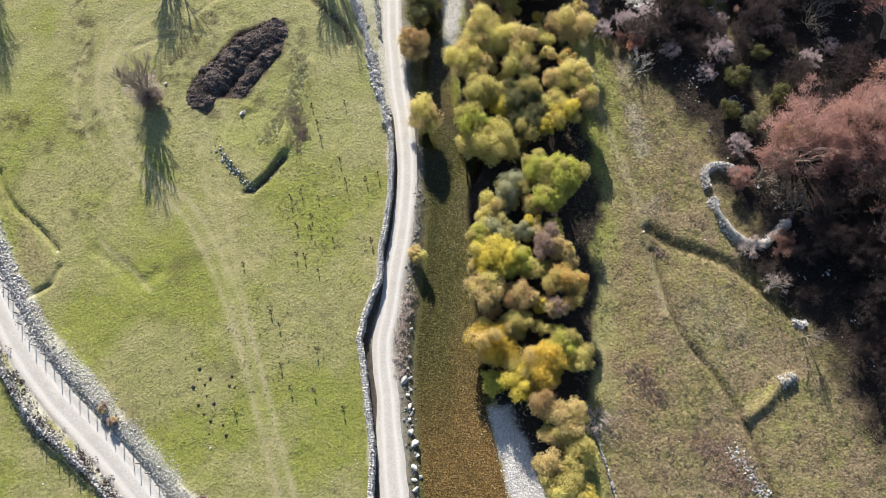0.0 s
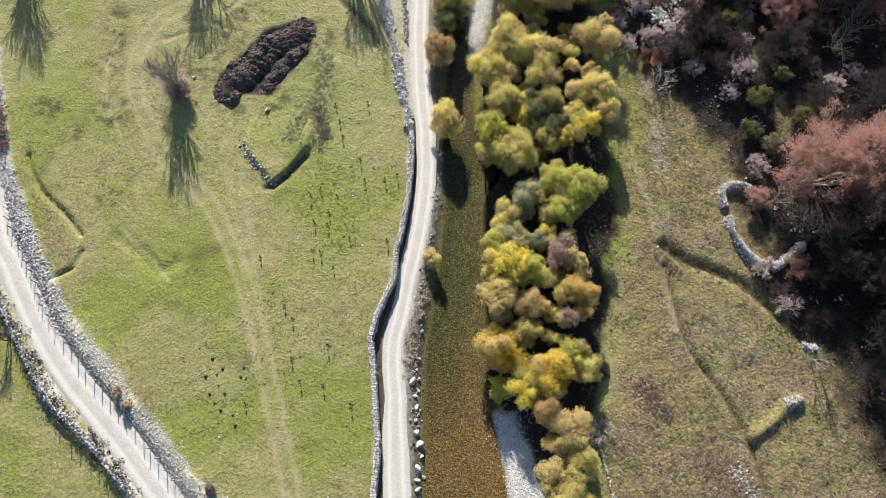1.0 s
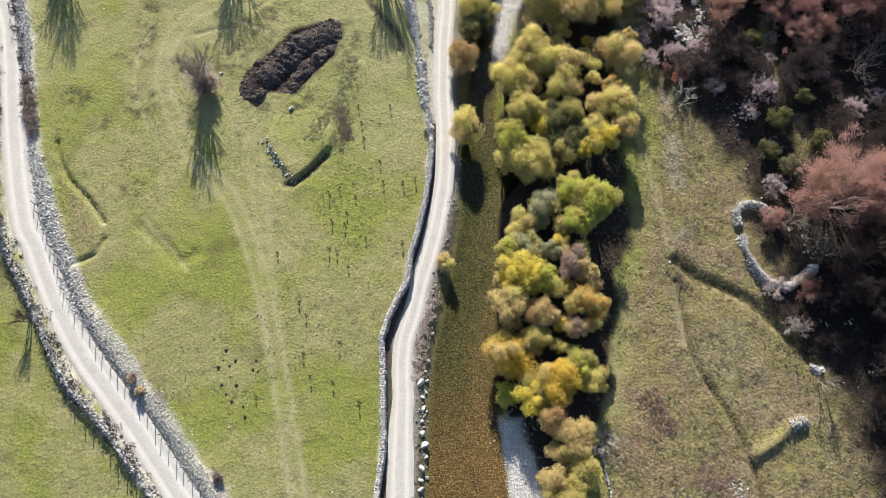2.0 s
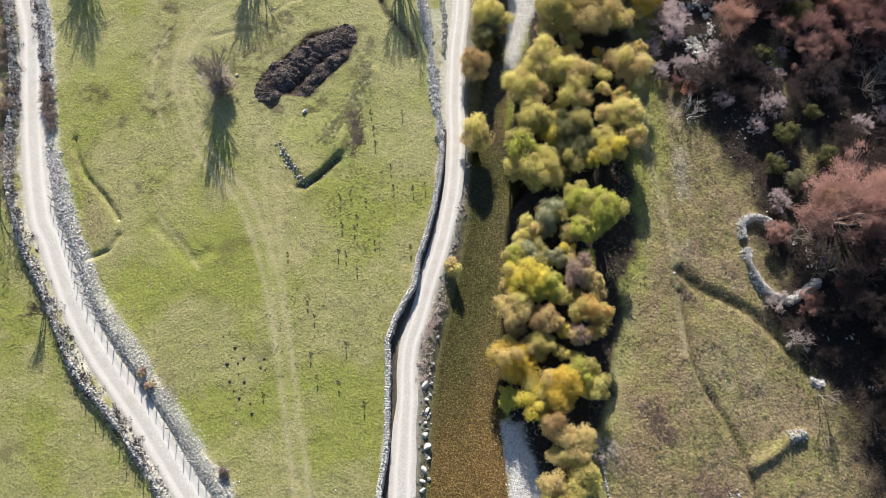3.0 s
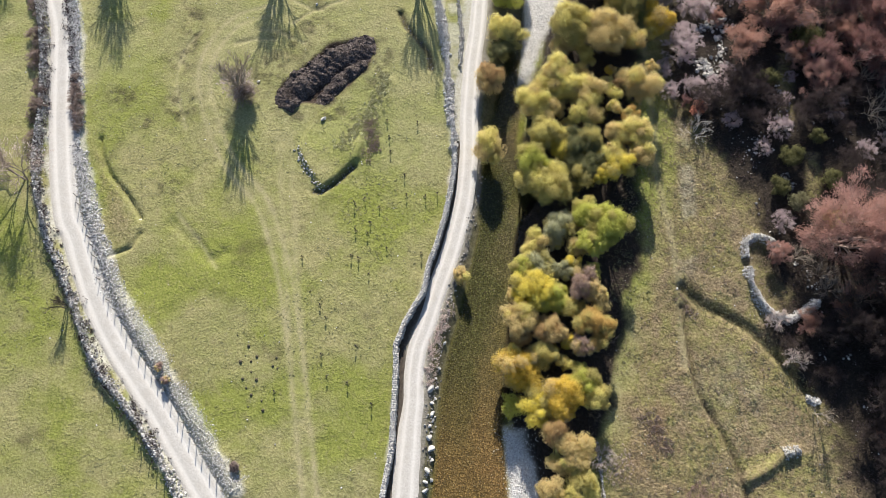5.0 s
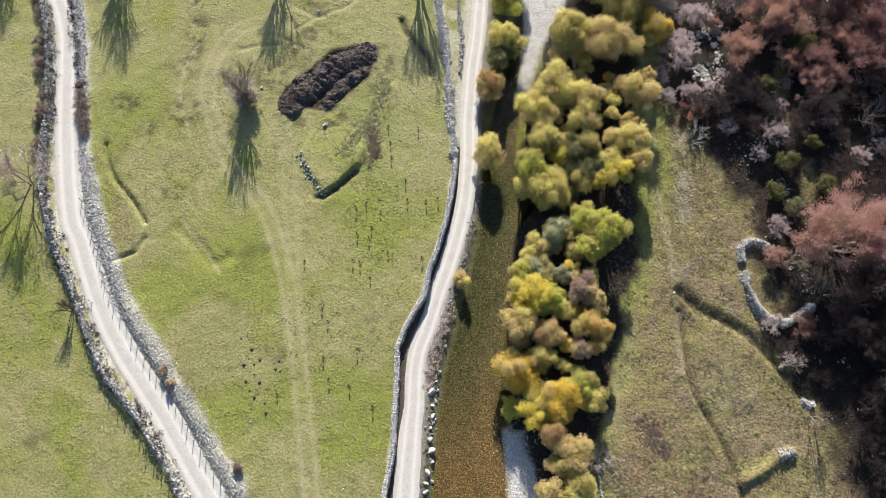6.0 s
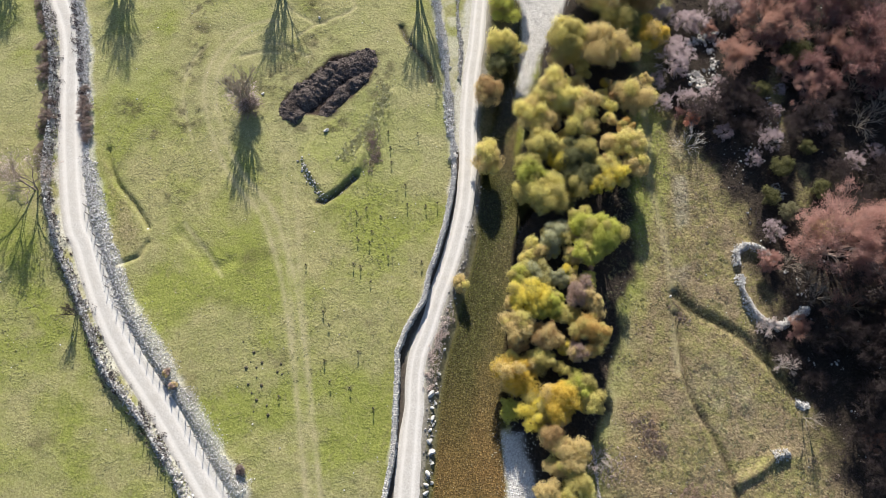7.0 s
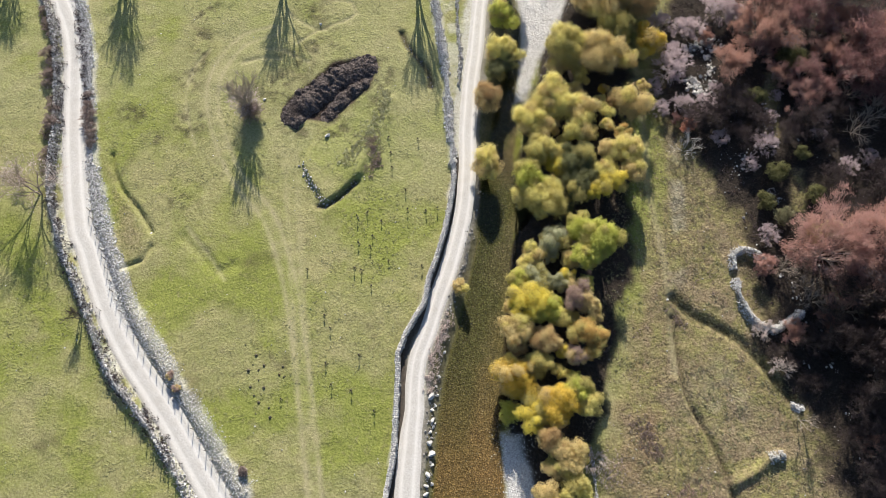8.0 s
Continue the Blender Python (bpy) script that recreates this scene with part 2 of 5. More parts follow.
GROUND, GRAVEL_ROAD, WATER = ground_material(), gravel_road_material(), water_material()
DUNG = soil_material("dark_heap_soil", (0.012, 0.009, 0.008), (0.080, 0.064, 0.059), (0.40, 0.34, 0.32))
MOLE_SOIL = soil_material("mole_soil", (0.05, 0.044, 0.03), (0.13, 0.117, 0.078), (0.25, 0.225, 0.155))
TURF_SOIL = soil_material("crumbled_turf", (0.10, 0.092, 0.055), (0.22, 0.20, 0.125), (0.36, 0.33, 0.22))
POST_WOOD = bark_material("weathered_post", (0.10, 0.085, 0.07), (0.22, 0.19, 0.16))
WIRE, wnt, wp, wc = material("fence_wire", 0.45)
wp.inputs["Base Color"].default_value, wp.inputs["Metallic"].default_value = (0.3, 0.29, 0.28, 1), 1.0


# ---------------------------------------------------------------- plan of the valley
LANE = [(-84.0, 73.5), (-79.8, 67.5), (-76.7, 63.3), (-74.3, 59.0), (-72.2, 53.3), (-70.3, 47.7), (-68.4, 42.3), (-66.4, 37.2),
        (-64.3, 32.2), (-61.9, 27.4), (-59.9, 25.1), (-56.9, 20.6), (-53.2, 15.6), (-48.6, 10.5), (-44.0, 6.4), (-40.2, 3.0),
        (-36.4, -0.7), (-32.7, -4.4), (-25.0, -12.0), (-10.0, -26.0)]
RUBBLE_EAST = [(-83.0, 78.0), (-76.8, 68.1), (-74.3, 63.8), (-71.3, 57.5), (-68.9, 51.4), (-67.4, 47.4), (-65.5, 42.5), (-64.0, 38.7),
               (-61.2, 33.3), (-58.1, 28.0), (-55.4, 24.0), (-52.9, 20.0), (-50.0, 16.4), (-46.2, 13.1), (-42.2, 9.6), (-37.9, 5.3),
               (-33.8, 1.5), (-30.5, -1.7), (-27.1, -4.4)]
RUBBLE_WEST = [(-88.0, 75.0), (-82.2, 67.1), (-79.3, 62.9), (-76.6, 57.7), (-74.1, 51.5), (-72.3, 46.5), (-70.7, 40.5), (-69.4, 35.7),
               (-67.5, 31.2), (-64.9, 26.9), (-62.8, 23.6), (-59.2, 19.3), (-56.1, 15.4), (-53.2, 11.5), (-50.4, 8.0), (-47.0, 5.2),
               (-43.0, 2.2), (-39.9, -0.6), (-36.9, -3.4), (-32.0, -8.5), (-22.0, -18.0)]
ROAD = [(-9.5, 96.0), (-8.6, 80.6), (-8.2, 75.5), (-7.7, 69.7), (-7.5, 64.7), (-7.0, 59.8), (-6.5, 55.1), (-5.7, 50.5), (-5.1, 46.0), (-4.8, 41.7), (-4.9, 37.5),
        (-5.2, 33.3), (-5.6, 30.1), (-6.1, 27.0), (-6.7, 21.6), (-7.3, 17.9), (-7.15, 14.3), (-6.6, 10.7), (-6.3, 7.3), (-5.9, 3.9), (-5.6, 0.7), (-5.3, -1.4), (-4.8, -8.0),
        (-4.5, -25.0)]
WALL_ROAD = [(-7.7, 49.0), (-7.1, 45.5), (-7.0, 41.2), (-7.1, 37.0), (-7.5, 32.9), (-8.0, 29.7), (-7.9, 27.4), (-8.0, 25.8), (-8.2, 25.1), (-8.8, 23.6), (-9.3, 22.0), (-9.8, 20.6),
             (-10.0, 19.1), (-10.3, 17.6), (-10.0, 16.2), (-9.6, 14.1), (-9.3, 12.0), (-9.1, 10.6), (-8.6, 7.2), (-8.1, 3.9), (-8.1, 0.6), (-8.1, -1.4), (-7.8, -7.0), (-7.0, -14.0)]
WALL_NORTH = [(-18.5, 84.0), (-16.4, 79.1), (-14.3, 73.1), (-13.1, 69.1), (-11.6, 64.1), (-10.4, 59.3), (-9.3, 54.6), (-8.4, 51.9), (-7.8, 48.8)]
WALL_INNER = [(-13.0, 82.0), (-12.0, 77.0), (-10.8, 72.0), (-9.9, 68.5), (-9.6, 65.8), (-9.3, 63.4)]
RIVER_W = [(-4.0, 100.0), (-2.8, 84.0), (-2.2, 75.6), (-2.5, 65.4), (-2.8, 60.5), (-2.9, 55.7), (-3.2, 52.0), (-3.0, 46.5), (-2.6, 42.1), (-1.9, 37.9), (-2.0, 33.7), (-2.2, 30.4),
           (-2.3, 27.3), (-2.6, 23.4), (-3.0, 19.6), (-3.2, 15.2), (-3.1, 10.9), (-2.7, 6.7), (-2.3, 3.3), (-2.0, -1.4), (-1.0, -14.0)]
RIVER_E = [(2.0, 100.0), (1.5, 76.1), (1.1, 64.8), (1.4, 57.3), (1.9, 50.8), (4.6, 46.5), (5.4, 43.8), (3.6, 39.6), (3.5, 37.0), (4.0, 29.8), (4.5, 22.9),
           (5.2, 14.7), (6.3, 8.5), (7.4, 4.9), (8.4, -0.5), (11.0, -14.0)]
BAR_NORTH = [(-5.0, 88.0), (-1.2, 78.5), (-0.7, 74.0), (-0.3, 67.7), (0.1, 61.7), (1.4, 62.5), (2.7, 67.1), (3.0, 71.6), (5.1, 77.8), (6.5, 87.0)]
BAR_SOUTH = [(5.9, 9.4), (8.8, 9.6), (10.2, 6.1), (11.8, 2.1), (13.4, -1.3), (17.0, -8.0), (10.0, -8.0), (8.6, -1.3), (7.3, 4.1)]
TRACK = [(-42.0, 68.0), (-46.5, 65.2), (-48.9, 59.4), (-48.7, 54.0), (-46.1, 48.1), (-42.0, 42.0), (-38.1, 38.2), (-34.0, 34.8), (-29.7, 28.0), (-26.9, 22.1), (-24.4, 15.8),
         (-22.4, 10.4), (-20.0, 3.7), (-17.5, -3.5), (-14.0, -14.0)]
TRACK_TWO = [(-35.4, 50.9), (-33.4, 45.4), (-31.3, 38.4), (-29.5, 33.3), (-28.2, 28.3), (-25.7, 20.5), (-23.3, 13.0), (-21.0, 6.0)]
PIT = [(-37.0, 52.3), (-36.2, 55.2), (-33.8, 58.9), (-30.7, 63.4), (-26.3, 65.8), (-23.1, 65.4), (-23.1, 61.9), (-25.4, 57.2), (-28.2, 53.3),
       (-30.4, 52.3)]
TERRACE = [(-31.3, 44.7), (-29.1, 41.6), (-26.1, 38.7), (-24.3, 40.6), (-21.6, 44.6), (-21.4, 47.0), (-21.5, 52.0), (-25.0, 54.0), (-30.0, 51.0)]
WEED_BANK = [(-22.4, 45.2), (-21.2, 48.5), (-20.0, 52.5), (-19.9, 58.2)]
DITCH = [(-61.2, 41.0), (-60.7, 39.3), (-57.9, 35.4), (-54.3, 32.7), (-51.1, 29.4)]
DITCH_END = [(-50.4, 27.2), (-51.0, 24.9), (-53.4, 23.2)]
DITCH_NORTH = [(-20.6, 71.5), (-19.4, 69.5), (-17.6, 67.8), (-15.9, 66.2), (-14.4, 64.4), (-13.7, 62.2)]
FOOTING_EDGE = [(-27.0, 38.2), (-26.0, 38.3), (-24.1, 40.3), (-22.2, 43.2)]
HOLLOW = [(-46.0, 29.5), (-43.0, 27.5), (-39.5, 25.0), (-37.5, 26.3)]
BANK = [(28.0, 33.2), (31.0, 31.2), (34.0, 30.3), (38.1, 28.6), (41.1, 26.0), (44.0, 23.2), (46.4, 20.9)]
LEDGE = [(28.2, 30.4), (29.7, 23.9), (31.0, 19.3), (32.8, 16.4), (35.3, 13.0), (37.6, 8.5), (40.0, 1.0), (42.0, -6.0)]
MOUND_WALL = [(44.4, 13.4), (42.9, 12.7), (41.2, 10.7), (38.2, 8.4)]
SHEEP_PATHS = [[(-37.3, 66.6), (-34.7, 69.4), (-31.1, 71.8), (-28.9, 74.0), (-30.2, 76.0), (-34.1, 75.9)], [(-51.5, 62.5), (-53.2, 58.0), (-52.6, 52.0), (-49.0, 45.0)],
               [(-42.2, 64.4), (-39.3, 64.6), (-36.5, 63.6), (-34.6, 63.0)], [(-45.5, 61.0), (-42.5, 62.4), (-39.5, 62.9)], [(-41.0, 72.5), (-39.0, 71.1), (-35.2, 69.7), (-33.3, 69.8)], [(-45.8, 31.0), (-41.5, 27.5), (-38.0, 24.0)]]
FOOTPATH = [(19.0, 72.0), (21.5, 60.0), (23.0, 50.0), (25.5, 42.0), (27.5, 34.0), (28.3, 28.0), (29.2, 22.0)]
RING_NORTH = [(41.6, 40.4), (40.6, 41.7), (39.3, 42.4), (37.6, 42.4), (36.3, 41.2), (36.5, 39.3)]
RING_SOUTH = [(37.1, 37.4), (37.4, 35.4), (39.2, 32.4), (40.9, 31.2), (43.0, 31.0), (45.0, 32.4), (46.4, 34.0)]
# drawn along the wood's shadow boundary, where the dark ground begins
WOOD_EDGE = [(22.3, 120.0), (22.0, 86.0), (23.3, 67.0), (26.5, 58.5), (31.0, 54.3), (35.6, 48.0), (38.2, 42.6), (41.4, 34.0), (40.8, 29.6),
             (42.6, 26.0), (46.4, 20.8), (51.1, 10.6), (54.5, 3.0), (60.0, -14.0), (68.0, -40.0)]
WALL_SOUTH = [(18.4, 9.4), (18.9, 8.0), (19.6, 5.0), (20.3, 2.2), (21.2, -1.2), (22.5, -6.0)]


def smooth(pts, step=0.5):
    """Catmull-Rom line through the plan's points, about one point each step."""
    p = np.array([2 * np.array(pts[0]) - np.array(pts[1]), *pts, 2 * np.array(pts[-1]) - np.array(pts[-2])], float)
    out = []
    for i in range(1, len(p) - 2):
        n = max(1, int(np.linalg.norm(p[i + 1] - p[i]) / step))
        for k in range(n):
            t = k / n
            out.append(0.5 * (2 * p[i] + (p[i + 1] - p[i - 1]) * t + (2 * p[i - 1] - 5 * p[i] + 4 * p[i + 1] - p[i + 2]) * t * t
                              + (3 * p[i] - p[i - 1] - 3 * p[i + 1] + p[i + 2]) * t ** 3))
    out.append(p[-2])
    return np.array(out)


def distance(line, x, y):
    """Distance of many points to a line of the plan."""
    line = np.asarray(line, float)
    best = np.full(x.shape, 1e9)
    near = (x > line[:, 0].min() - 14) & (x < line[:, 0].max() + 14) & (y > line[:, 1].min() - 14) & (y < line[:, 1].max() + 14)
    px, py = x[near], y[near]
    b = np.full(px.shape, 1e9)
    for (ax, ay), (bx, by) in zip(line[:-1], line[1:]):
        dx, dy = bx - ax, by - ay
        k = np.clip(((px - ax) * dx + (py - ay) * dy) / (dx * dx + dy * dy + 1e-9), 0, 1)
        b = np.minimum(b, np.hypot(px - ax - k * dx, py - ay - k * dy))
    best[near] = b
    return best


def inside(poly, x, y):
    """Signed distance to a closed outline: positive inside."""
    poly = [*poly, poly[0]]
    odd = np.zeros(x.shape, bool)
    for (ax, ay), (bx, by) in zip(poly[:-1], poly[1:]):
        odd ^= ((ay > y) != (by > y)) & (x < (bx - ax) * (y - ay) / (by - ay + 1e-12) + ax)
    d = distance(poly, x, y)
    return np.where(odd, d, -d)


def step01(a, b, v):
    t = np.clip((v - a) / (b - a), 0, 1)
    return t * t * (3 - 2 * t)


def lattice(ix, iy, seed):
    h = np.sin(ix * 127.1 + iy * 311.7 + seed * 74.7) * 43758.5453
    return h - np.floor(h)


def fbm(x, y, size, seed=0, octaves=4):
    out, amp, tot = 0.0, 1.0, 0.0
    for o in range(octaves):
        u, v = x / size * 2 ** o, y / size * 2 ** o
        iu, iv = np.floor(u), np.floor(v)
        fu, fv = u - iu, v - iv
        fu, fv = fu * fu * (3 - 2 * fu), fv * fv * (3 - 2 * fv)
        n = (lattice(iu, iv, seed + o) * (1 - fu) + lattice(iu + 1, iv, seed + o) * fu) * (1 - fv) \
            + (lattice(iu, iv + 1, seed + o) * (1 - fu) + lattice(iu + 1, iv + 1, seed + o) * fu) * fv
        out, tot, amp = out + amp * (n * 2 - 1), tot + amp, amp * 0.5
    return out / tot


def river_x(line, y):
    p = smooth(line, 2.0)
    order = np.argsort(p[:, 1])
    return np.interp(y, p[order, 1], p[order, 0])


S_LANE, S_ROAD = smooth([(x + 0.2, y + 0.15) for x, y in LANE], 1.0), smooth(ROAD, 1.0)
WATER_Z = -0.95


# patches of disturbed, crumbly soil in the turf: x, y, half width, half length
DUG = [(-54.3, 69.5, 1.6, 4.5), (-53.9, 65.0, 1.8, 3.0), (-52.6, 61.0, 1.2, 3.2), (-53.4, 56.5, 2.2, 2.2), (-55.2, 44.8, 1.2, 1.2), (-51.0, 48.5, 2.5, 2.5), (-60.0, 48.5, 2.5, 1.4),
       (-38.5, 57.5, 2.2, 3.0), (-37.5, 63.0, 2.5, 1.6), (-33.5, 66.5, 2.6, 1.5), (-22.0, 63.5, 1.8, 2.6), (-21.8, 59.0, 1.4, 3.0), (-27.0, 51.5, 2.6, 1.5), (-33.0, 50.5, 2.6, 1.2),
       (-36.0, 73.0, 2.5, 1.5), (-48.0, 35.0, 2.2, 1.2), (28.6, 32.6, 1.6, 1.6), (26.8, 30.5, 1.6, 1.2)]


def dug(x, y):
    """How much the turf is broken up at a point."""
    out = np.zeros(np.shape(x))
    for px, py, hw, hl in DUG:
        out = np.maximum(out, step01(1.9, 0.3, np.hypot((x - px) / hw, (y - py) / hl)))
    return out * step01(-0.1, 0.25, fbm(x, y, 1.1, 83, 4))


def height(x, y):
    """The lie of the land."""
    x, y = np.asarray(x, float), np.asarray(y, float)
    far = step01(110, 900, np.hypot(x, y - 40))
    z = 0.22 * fbm(x, y, 22, 3) + 0.10 * fbm(x, y, 3.2, 9, 3) + far * 14 * fbm(x, y, 600, 21)
    dry = step01(14, 30, x)
    z = z + dry * (0.12 * fbm(x, y, 1.6, 5, 2) + 0.10 * fbm(x, y, 5.0, 7, 2)) + (1 - dry) * 0.035 * fbm(x, y, 1.2, 6, 2)
    wood = step01(0, 22, wood_side(x, y))
    z = z + wood * (1.6 + 0.35 * fbm(x, y, 5, 31)) + 0.03 * np.clip(wood_side(x, y), 0, 60)
    for line, wide, deep in ((DITCH, 0.32, 0.66), (DITCH_END, 0.32, 0.42), (DITCH_NORTH, 0.5, 0.6), (FOOTING_EDGE, 0.4, 0.45), (HOLLOW, 0.9, 0.3), (BANK, 0.75, 0.8), (LEDGE, 0.33, 0.62),
                             (FOOTPATH, 0.4, 0.12)):
        z = z - deep * np.exp(-(distance(smooth(line, 1.5), x, y) / wide) ** 2)
    for line in SHEEP_PATHS:
        z = z - 0.13 * np.exp(-(distance(smooth(line, 1.5), x, y) / 0.32) ** 2)
    for line, wide, high in ((RUBBLE_EAST, 1.6, 0.4), (RUBBLE_WEST, 0.9, 0.7), (WALL_NORTH, 0.8, 0.6), (MOUND_WALL, 0.65, 0.65), (WEED_BANK, 1.1, 0.35),
                             (RING_NORTH, 0.7, 0.5), (RING_SOUTH, 0.7, 0.5)):
        z = z + high * np.exp(-(distance(smooth(line, 1.5), x, y) / wide) ** 2)
    z = z + 0.5 * step01(-0.1, 0.35, inside(TERRACE, x, y) + 0.25 * fbm(x, y, 1.5, 71)) * step01(53, 43, y)
    z = z + dug(x, y) * 0.16 * fbm(x, y, 0.8, 84, 2)
    pit = inside(PIT, x, y)
    z = z - 0.55 * step01(-0.2, 1.2, pit)
    # level beds under the two roads
    for line, half in ((S_LANE, 2.0), (S_ROAD, 1.5)):
        k = step01(half + 1.1, half - 0.1, distance(line, x, y))
        z = z * (1 - k) - 0.10 * k
    # river channel
    west, east = x - river_x(RIVER_W, y), river_x(RIVER_E, y) - x
    chan = np.minimum(west, east)
    bank_w, bank_e = step01(-1.6, 0.3, west), step01(-6.5, 0.6, east)
    cut = np.where(west < east, bank_w, bank_e)
    floor = -1.05 + 0.06 * fbm(x, y, 1.2, 13, 3) - 0.45 * step01(0, 2.0, chan)
    z = z * (1 - cut) + floor * cut
    for bar in (BAR_NORTH, BAR_SOUTH):
        k = step01(-0.8, 0.8, inside(bar, x, y))
        z = z * (1 - k) + (-0.70 + 0.1 * fbm(x, y, 1.5, 17)) * k
    return z


def wood_side(x, y):
    """How far east of the wood's edge a point lies."""
    p = smooth(WOOD_EDGE, 2.0)
    order = np.argsort(p[:, 1])
    return x - np.interp(y, p[order, 1], p[order, 0])


def level(x, y):
    return float(height(np.array([x]), np.array([y]))[0])


# ---------------------------------------------------------------- mesh helpers
def mesh_of(name, verts, faces, mat, shade_smooth=False):
    me = bpy.data.meshes.new(name)
    v = np.asarray(verts, np.float32).reshape(-1, 3)
    f = np.asarray(faces, np.int32)
    n = f.shape[1]
    me.vertices.add(len(v))
    me.vertices.foreach_set("co", v.ravel())
    me.loops.add(f.size)
    me.loops.foreach_set("vertex_index", f.ravel())
    me.polygons.add(len(f))
    me.polygons.foreach_set("loop_start", np.arange(0, f.size, n, dtype=np.int32))
    me.polygons.foreach_set("loop_total", np.full(len(f), n, np.int32))
    me.polygons.foreach_set("use_smooth", np.full(len(f), shade_smooth, bool))
    me.materials.append(mat)
    me.update(calc_edges=True)
    me.validate()
    return me


def child(name, me, parent, label="", kind=""):
    ob = new(name, me)
    ob.parent = parent
    return tagged(ob, label, "", "", kind)


def set_attr(me, name, rgb):
    at = me.color_attributes.new(name, "FLOAT_COLOR", "POINT")
    rgba = np.ones((len(rgb), 4), np.float32)
    rgba[:, :3] = rgb
    at.data.foreach_set("color", rgba.ravel())


# ---------------------------------------------------------------- ground, roads, water
def graded(lo, hi, step, reach):
    mid = np.arange(lo, hi + step / 2, step)
    out, d = [], step
    pos = 0.0
    while pos < reach:
        d *= 1.32
        pos += d
        out.append(pos)
    out = np.array(out)
    return np.concatenate([lo - out[::-1], mid, mid[-1] + out])


gx, gy = graded(-86, 62, 0.35, 3600), graded(-8, 92, 0.35, 3600)
X, Y = np.meshgrid(gx, gy)
X, Y = X.ravel(), Y.ravel()
Z = height(X, Y)
nx, ny = len(gx), len(gy)
idx = np.arange(nx * ny).reshape(ny, nx)
quads = np.stack([idx[:-1, :-1], idx[:-1, 1:], idx[1:, 1:], idx[1:, :-1]], -1).reshape(-1, 4)
ground_mesh = mesh_of("ground", np.stack([X, Y, Z], -1), quads, GROUND, True)
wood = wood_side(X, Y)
west, east = X - river_x(RIVER_W, Y), river_x(RIVER_E, Y) - X
ragged = 1.6 * fbm(X, Y, 2.5, 41, 3)
bars = np.maximum(inside(BAR_NORTH, X, Y), inside(BAR_SOUTH, X, Y))
dry = step01(-1.5, 2.5, X - np.interp(Y, [0, 30, 60], [19.5, 22.0, 22.5]) + 1.2 * ragged)
# litter under wood and willows, widened to paint their cast shadow
litter_shade = np.maximum(step01(-1.5, 2.5, wood + 2 * ragged), step01(-1.0, 1.0, np.minimum(X - 3, np.interp(Y, [8, 12, 16, 40, 47, 60], [17.0, 18.8, 20.2, 21.6, 20.8, 18.0]) - X) + ragged) * step01(-14, -2, Y))
# two slashes left free of dark litter, painting sunlit ground in the wood
litter_shade *= 1 - 0.85 * step01(1.5, 0.4, np.minimum(np.abs(X - np.interp(Y, [62, 73], [41.2, 40.2])) + 9 * (np.abs(Y - 67.5) > 6), np.abs(X - np.interp(Y, [50, 57], [45.9, 45.0])) + 9 * (np.abs(Y - 53.5) > 3.5)) + 0.4 * ragged)
litter_shade *= 1 - step01(-3.0, -1.2, bars) * (X < 7.4 + (9.4 - Y) * 0.3)
track_d = distance(smooth(TRACK, 1.0), X, Y) + 0.12 * fbm(X, Y, 3, 51)
worn = np.interp(Y, [5, 30, 46, 66], [0.95, 0.9, 0.72, 0.72]) * (0.8 + 0.5 * fbm(X, Y, 3, 52))
track = worn * (0.26 * step01(2.0, 0.9, track_d) + 0.72 * np.exp(-((track_d - 0.95) / 0.34) ** 2))
second_d = distance(smooth(TRACK_TWO, 1.0), X, Y) + 0.12 * fbm(X, Y, 3, 53)
track = np.maximum(track, np.interp(Y, [8, 26, 40, 52], [0.8, 0.7, 0.4, 0.0]) * (0.8 + 0.5 * fbm(X, Y, 3, 54)) * (0.25 * step01(2.0, 0.8, second_d) + 0.55 * np.exp(-((second_d - 0.85) / 0.4) ** 2)))
verge = np.minimum(distance(S_LANE, X, Y), distance(S_ROAD, X, Y)) + 0.5 * ragged
path_d = distance(smooth(FOOTPATH, 1.5), X, Y)
for line in SHEEP_PATHS:
    track = np.maximum(track, 0.4 * step01(0.5, 0.1, distance(smooth(line, 1.5), X, Y)))
rough = step01(0.35, 0.75, fbm(X, Y, 7, 81, 4) + 0.35 * fbm(X, Y, 1.3, 82, 2)) * (X < -9)
bare = np.clip(np.maximum(track, 0.3 * step01(2.4, 1.8, verge) + 0.45 * step01(0.9, 0.2, path_d)), 0, 1)
plateau = 0.6 * step01(0.0, 1.5, inside([(-63.5, 41.0), (-60.9, 39.6), (-58.0, 35.4), (-54.3, 32.7), (-51.0, 29.2), (-50.6, 26.6), (-53.2, 23.4), (-57.6, 30.0)], X, Y) + 0.6 * ragged)
dry = np.maximum(dry, plateau)
set_attr(ground_mesh, "cover_a", np.stack([dry, litter_shade, bare], -1))
spots = 0.5 + 0.5 * fbm(X, Y, 6.0, 95, 4) + 0.3 * fbm(X, Y, 1.4, 96, 3)
russet = np.zeros(X.shape)
for px, py, hw, hl, k in ((24.6, 13.0, 3.6, 6.5, 0.9), (24.0, 29.5, 3.5, 3.5, 0.7), (20.2, 38.5, 1.8, 7.0, 0.7), (22.8, 20.0, 3.0, 4.5, 0.6), (34.0, 4.0, 5.0, 3.5, 0.7), (29.0, 25.0, 2.2, 3.0, 0.5), (28.5, 2.0, 4.5, 4.0, 0.6)):
    russet = np.maximum(russet, k * step01(1.5, 0.3, np.hypot((X - px) / hw, (Y - py) / hl)))
russet *= step01(0.35, 0.75, spots)
